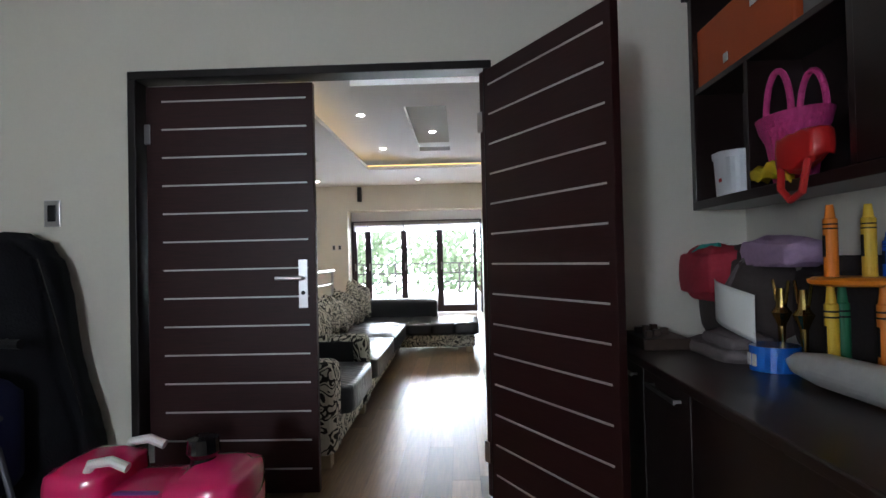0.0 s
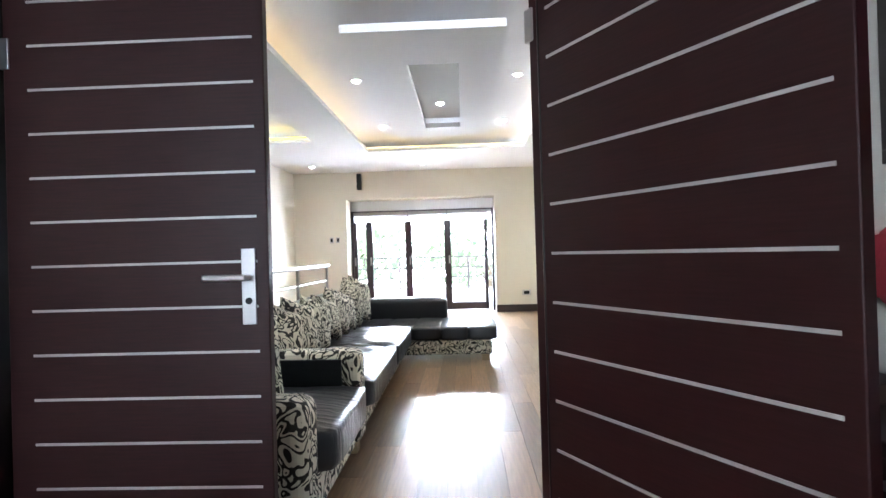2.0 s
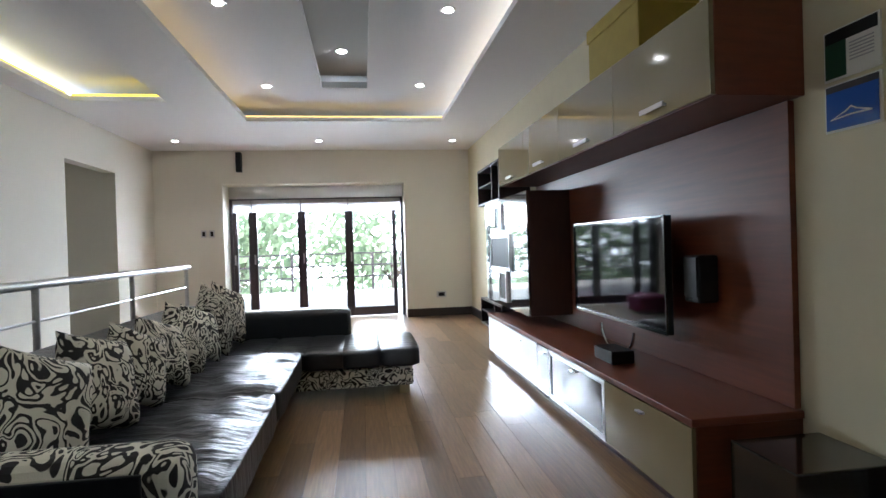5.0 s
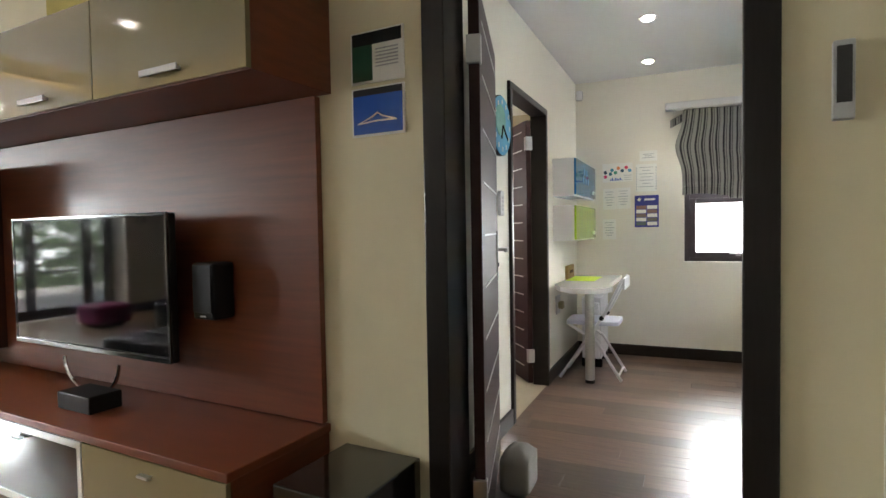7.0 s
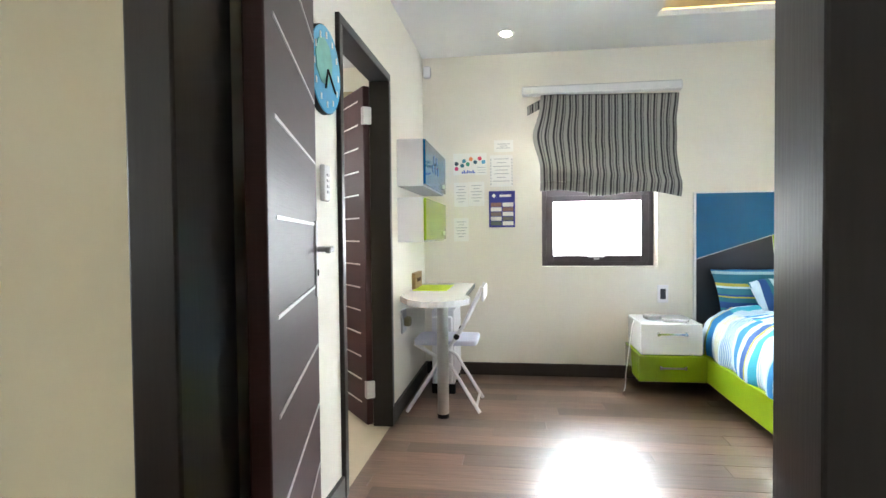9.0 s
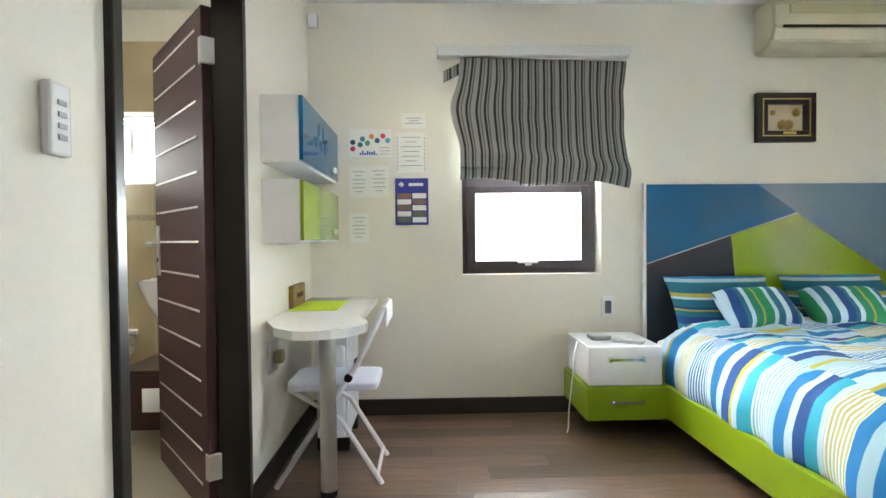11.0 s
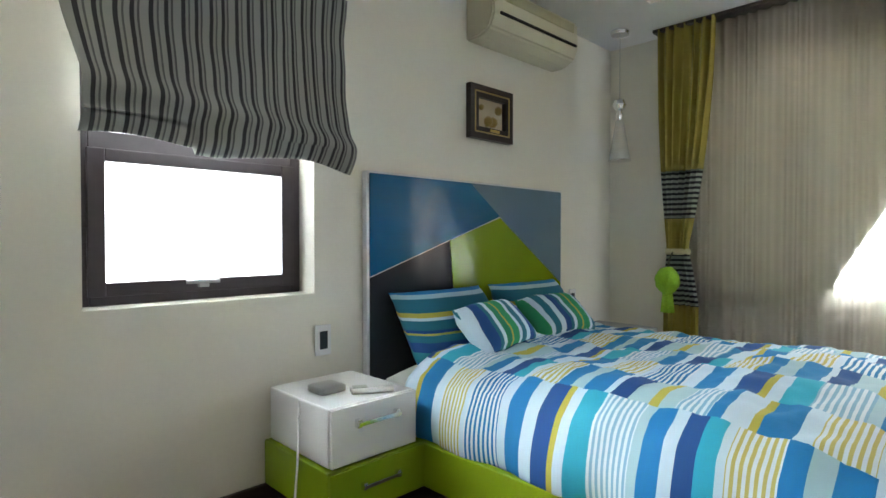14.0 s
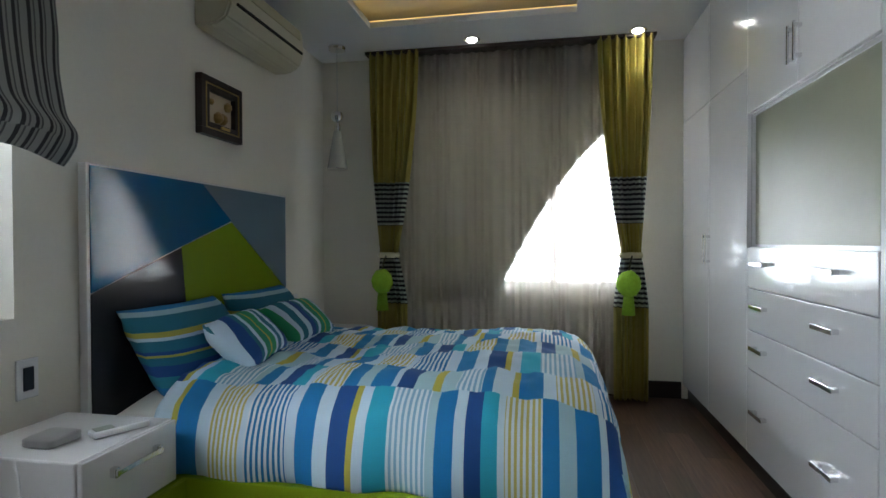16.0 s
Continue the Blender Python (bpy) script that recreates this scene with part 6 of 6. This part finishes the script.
# guitar-like bag, folded push bike, ride-on car, light switch
gb = thing("instrument_bag", (-1.25, 3.22, 0), "tall black padded instrument bag leaning on the wall", "bag")
def bag_bm():
    rim = [(-0.870, 0.0), (-0.850, 0.2), (-0.880, 0.42), (-0.970, 0.68), (-1.005, 0.9), (-1.025, 1.08), (-1.080, 1.24), (-1.180, 1.32), (-1.310, 1.335), (-1.470, 1.30), (-1.630, 1.1), (-1.710, 0.7), (-1.750, 0.3), (-1.750, 0.0)]
    bm = bmesh.new()
    f = bm.faces.new([bm.verts.new((x, 3.12, z)) for x, z in rim])
    r = bmesh.ops.extrude_face_region(bm, geom=[f])
    bmesh.ops.translate(bm, verts=[v for v in r["geom"] if isinstance(v, bmesh.types.BMVert)], vec=(0, 0.22, 0))
    bmesh.ops.bevel(bm, geom=[e for e in bm.edges], offset=0.05, segments=3, affect="EDGES", clamp_overlap=True)
    for f in bm.faces:
        f.smooth = True
    return bm
part("bag_shell", bag_bm(), mat("black_nylon", (0.006, 0.006, 0.008), 0.8, grain=0.3, scale=80, bump=0.3, spec=0.15), gb)
part("zip", tube_bm([(-0.86, 3.11, 0.5), (-0.985, 3.11, 0.95), (-1.06, 3.11, 1.2)], 0.004, 6), M_BLACKGLOSS, gb)
sb = thing("pushchair", (-1.15, 2.9, 0), "folded pushchair with dark blue fabric and grey tubes", "pushchair")
M_TUBE = mat("dark_tube", (0.10, 0.10, 0.12), 0.35, 0.6)
for pts in (((-1.45, 2.95, 0.82), (-1.02, 2.9, 0.86), (-0.96, 2.88, 0.85)), ((-1.35, 2.9, 0.80), (-1.12, 2.9, 0.62), (-0.98, 2.9, 0.12)), ((-1.3, 2.9, 0.2), (-1.12, 2.88, 0.52), (-1.02, 2.86, 0.56)), ((-1.4, 2.9, 0.72), (-1.22, 2.86, 0.40), (-0.88, 2.86, 0.10))):
    part("tube", tube_bm(pts, 0.013), M_TUBE, sb)
part("grip", tube_bm([(-1.12, 2.9, 0.855), (-0.95, 2.88, 0.852)], 0.02), M_BLACK, sb)
part("fabric_seat", pad_bm((-1.5, 2.84, 0.2), (-1.08, 3.02, 0.70), 0.03, 8, 0.03), mat("navy_cloth", (0.01, 0.014, 0.07), 0.8, grain=0.2, scale=40), sb)
for x in (-1.3, -0.88):
    part("wheel", cyl_bm(0.09, 0.035, (x, 2.86, 0.09), "y", 24), M_BLACK, sb)
cr2 = thing("ride_on_car", (-0.28, 2.72, 0), "bright pink ride-on toy car with white grab handles", "toy car")
M_CAR = mat("pink_plastic", (0.72, 0.012, 0.13), 0.25, coat=0.6)
body = pad_bm((-0.60, 2.54, 0.10), (0.04, 2.92, 0.36), 0.03, 14, 0.0, 0.4)
part("body", body, M_CAR, cr2)
part("seat_back", pad_bm((-0.63, 2.56, 0.28), (-0.42, 2.88, 0.46), 0.02, 10, 0.0, 0.7), M_CAR, cr2)
part("nose", pad_bm((-0.20, 2.56, 0.26), (0.04, 2.88, 0.42), 0.03, 10, 0.0, 0.8), M_CAR, cr2)
part("seat", pad_bm((-0.42, 2.60, 0.32), (-0.2, 2.84, 0.37), 0.01, 6), mat("purple_plastic", (0.16, 0.03, 0.22), 0.4), cr2)
for y in (2.60, 2.84):
    part("grab_handle", tube_bm([(-0.50, y, 0.40), (-0.47, y, 0.47), (-0.40, y, 0.48), (-0.34, y, 0.455)], 0.018, 10), mat("white_grip", (0.8, 0.78, 0.76), 0.35), cr2)
part("steering_column", lathe_bm([(0.05, 0), (0.045, 0.06), (0.06, 0.08), (0.055, 0.13), (0.03, 0.14)], (-0.13, 2.72, 0.39), 20), M_BLACKGLOSS, cr2)
for k, (x, c) in enumerate(((-0.05, (0.7, 0.5, 0.02)), (0.0, (0.7, 0.6, 0.1)), (-0.3, (0.02, 0.02, 0.02)), (-0.36, (0.6, 0.4, 0.02)))):
    part("decal", cyl_bm(0.028, 0.004, (x, 2.548 if k < 2 else 2.52, 0.33 if k < 2 else 0.29), "y", 9), mat("decal_ink", c, 0.4), cr2)
for x in (-0.5, -0.06):
    for y in (2.51, 2.91):
        part("wheel", cyl_bm(0.10, 0.05, (x, y, 0.10), "y", 24), M_BLACK, cr2)
ls = thing("wall_switch", (-1.17, 3.35, 1.35), "steel rimmed dark light switch on the cream wall", "switch")
part("plate", box_bm((-1.21, 3.348, 1.36), (-1.13, 3.3585, 1.49), 0.003), M_STEEL, ls)
part("rocker", box_bm((-1.19, 3.343, 1.385), (-1.15, 3.3475, 1.465), 0.002), M_BLACK, ls)
# unseen window, added in the back wall to brighten the playroom
pw = thing("window_playroom", (-0.6, -1.7, 0.95), "plain white framed playroom window, added out of view to let in light", "window")
part("window_frame", join(box_bm((-0.95, -1.75, 0.95), (-0.9, -1.68, 1.9)), box_bm((-0.35, -1.75, 0.95), (-0.3, -1.68, 1.9)), box_bm((-0.9, -1.75, 0.95), (-0.35, -1.68, 1.0)), box_bm((-0.9, -1.75, 1.85), (-0.35, -1.68, 1.9))), M_WHITE, pw)

# passage behind the lounge's side doorway, closed
structure("wall_passage", join(box_bm((LX0 - 1.6, 9.3, 0), (LX0 - 1.5, 10.95, 2.7)), box_bm((LX0 - 1.5, 9.3, 0), (LX0 - 0.15, 9.4, 2.7)), box_bm((LX0 - 1.5, 10.85, 0), (LX0 - 0.15, 10.95, 2.7))), M_WALL, "cream passage walls", "wall")
structure("ceiling_passage", box_bm((LX0 - 1.5, 9.4, 2.6), (LX0 - 0.15, 10.85, 2.7)), M_CEIL, "white passage ceiling", "ceiling")
structure("floor_passage", box_bm((LX0 - 1.5, 9.4, -0.1), (LX0, 10.85, -0.003)), M_LOUNGE, "brown passage floor", "floor")
po = thing("pouf", (-0.6, 11.1, 0), "magenta upholstered pouf near the balcony door", "pouf")
part("cushion", pad_bm((-0.82, 10.9, 0.03), (-0.38, 11.32, 0.29), 0.02, 8), mat("magenta_cloth", (0.28, 0.015, 0.12), 0.7), po)
part("feet", box_bm((-0.76, 10.96, 0), (-0.44, 11.26, 0.03)), M_BLACK, po)

# ---- balcony, trees and distance ----
structure("balcony_floor", slab_bm(-4, 5, 12.5, 14.6, -0.2, -0.03), mat("balcony_tile", (0.45, 0.42, 0.38), 0.5, grain=0.1, scale=5), "pale tiled balcony floor", "balcony")
structure("balcony_parapet", box_bm((-4, 14.35, -0.2), (5, 14.55, 0.28)), mat("white_render", (0.75, 0.72, 0.68), 0.8, grain=0.05, scale=20), "low white rendered balcony parapet", "parapet")
br = thing("balcony_railing", (0, 14.45, 0.28), "dark metal balcony railing with upright bars", "railing")
for z in (0.55, 0.78, 1.02):
    part("rail", box_bm((-4, 14.43, z), (5, 14.47, z + 0.03)), M_WINFRAME, br)
for k in range(46):
    part("bar" if k % 8 else "post", box_bm((-4 + k * 0.2, 14.435, 0.28), (-4 + k * 0.2 + (0.015 if k % 8 else 0.045), 14.465, 1.02)), M_WINFRAME, br)


def tree(at, h, spread, seed):
    """A broad garden tree: tapered trunk, limbs, and a crown of many single leaves in clumps."""
    rng = random.Random(seed)
    t = thing("garden_tree", at, "leafy green garden tree beyond the balcony", "tree", "garden trees")
    limbs = [tube_bm([(at[0], at[1], at[2]), (at[0] + 0.1, at[1], at[2] + h * 0.3), (at[0], at[1] + 0.1, at[2] + h * 0.6)], 0.10, 10)]
    tips = []
    for k in range(18):
        a, up_ = rng.random() * 6.28, h * (0.45 + 0.5 * rng.random())
        r = spread * (0.35 + 0.6 * rng.random())
        tip = Vector((at[0] + r * math.cos(a), at[1] + r * math.sin(a), at[2] + up_))
        tips.append(tip)
        limbs.append(tube_bm([(at[0], at[1], at[2] + h * 0.45), (at[0] + 0.4 * r * math.cos(a), at[1] + 0.4 * r * math.sin(a), at[2] + h * 0.5 + 0.2 * up_), tip], 0.022, 6))
    part("trunk", join(*limbs), mat("bark", (0.09, 0.065, 0.045), 0.9, grain=0.4, scale=15), t)
    verts, faces = [], []
    for tip in tips:
        for _ in range(170):
            d = Vector((rng.gauss(0, 1), rng.gauss(0, 1), rng.gauss(0, 0.8)))
            c = tip + d * spread * 0.22
            n = Vector((rng.uniform(-1, 1), rng.uniform(-1, 1), rng.uniform(-0.3, 1))).normalized()
            a1 = n.orthogonal().normalized() * rng.uniform(0.07, 0.19)
            b1 = n.cross(a1) * 0.55
            i = len(verts)
            verts += [c - a1, c + b1, c + a1, c - b1]
            faces.append((i, i + 1, i + 2, i + 3))
    me = bpy.data.meshes.new("crown")
    me.from_pydata([v - Vector(at) for v in verts], [], faces)
    me.materials.append(M_LEAF)
    ob = new("crown", me)
    ob.parent = t
    return t


M_LEAF = sheer_mat("leaf_green", (0.27, 0.33, 0.20), 0.0)
t1 = tree((-3.2, 20.0, -3.2), 6.2, 2.6, 1)
t2 = tree((1.6, 21.5, -3.2), 6.8, 2.8, 2)
copy_thing(t1, pose(5.2, 22.0, -3.2, 0, 0, 130))
copy_thing(t2, pose(-7.2, 22.5, -3.2, 0, 0, 75))
M_HAZE = glow("bright_sky_haze", (0.93, 0.97, 1.0), 4.0)
structure("backdrop_north", box_bm((-60, 70, -3.2), (60, 70.2, 40)), M_HAZE, "bright hazy sky beyond the garden", "backdrop")
structure("backdrop_east", box_bm((10, -8, -3.2), (10.2, 11, 8)), glow("bright_outside_haze", (1.0, 1.0, 1.0), 2.4), "bright daylight haze outside the bedroom window", "backdrop")
# glowing plane, made tall to keep direct sun out of the south windows
structure("backdrop_south", box_bm((-8, -5.2, -3.2), (10, -5, 13)), glow("bright_south_haze", (1.0, 1.0, 1.0), 2.4), "glowing daylight backdrop outside the curtained window, tall enough to block the sun", "backdrop")
structure("backdrop_bathroom", box_bm((3.0, 8.6, 0), (5.6, 8.7, 3)), glow("bright_bath_haze", (1.0, 1.0, 1.0), 2.4), "bright daylight haze outside the bathroom window", "backdrop")

# ---- floors: planks laid along the rooms, last ----


def planks(name, label, x0, x1, y0, y1, width, length, material):
    fl = structure(name, slab_bm(x0, x1, y0, y1, -0.12, -0.008), M_UNDER, label, "floor")
    rng = random.Random(name)
    me_cache = {}
    n = round((x1 - x0) / width)
    w = (x1 - x0) / n
    for i in range(n):
        y = y0 - rng.random() * length
        while y < y1:
            a, b = max(y, y0), min(y + length, y1)
            if b - a > 0.02:
                key = round(b - a, 3)
                if key not in me_cache:
                    bm = box_bm((-w / 2 + 0.0007, -(b - a) / 2 + 0.0007, -0.012), (w / 2 - 0.0007, (b - a) / 2 - 0.0007, 0.0))
                    me_cache[key] = finish("plank", bm, material)
                ob = new("plank", me_cache[key])
                ob.parent = fl
                ob.location = (x0 + (i + 0.5) * w, (a + b) / 2, 0)
            y += length


planks("floor_lounge", "warm brown laminate plank floor of the lounge", LX0, LX1, AY1, LY1 + 0.5, 0.145, 1.55, M_LOUNGE)
ROOM = BEDROOM
planks("floor_bedroom", "dark grey-brown laminate plank floor of the bedroom", 2.33, BX1, BY0, BY1, 0.135, 1.25, M_BEDFLOOR)
ROOM = Matrix.Identity(4)
planks("floor_playroom", "warm brown laminate plank floor of the playroom", AX0, LX1, AY0, AY1, 0.145, 1.55, M_LOUNGE)
ROOM = BEDROOM
structure("floor_bathroom", slab_bm(2.66, BX1, BY1 + 0.0, 7.2, -0.12, -0.002), mat("bathroom_tile_floor", (0.42, 0.36, 0.25), 0.3, grain=0.1, scale=4), "beige tiled bathroom floor", "floor")
ROOM = Matrix.Identity(4)
structure("ground", slab_bm(-150, 150, -150, 150, -3.4, -3.2), mat("lawn", (0.05, 0.09, 0.03), 0.9, grain=0.4, scale=2), "green lawn far below the balcony", "ground")
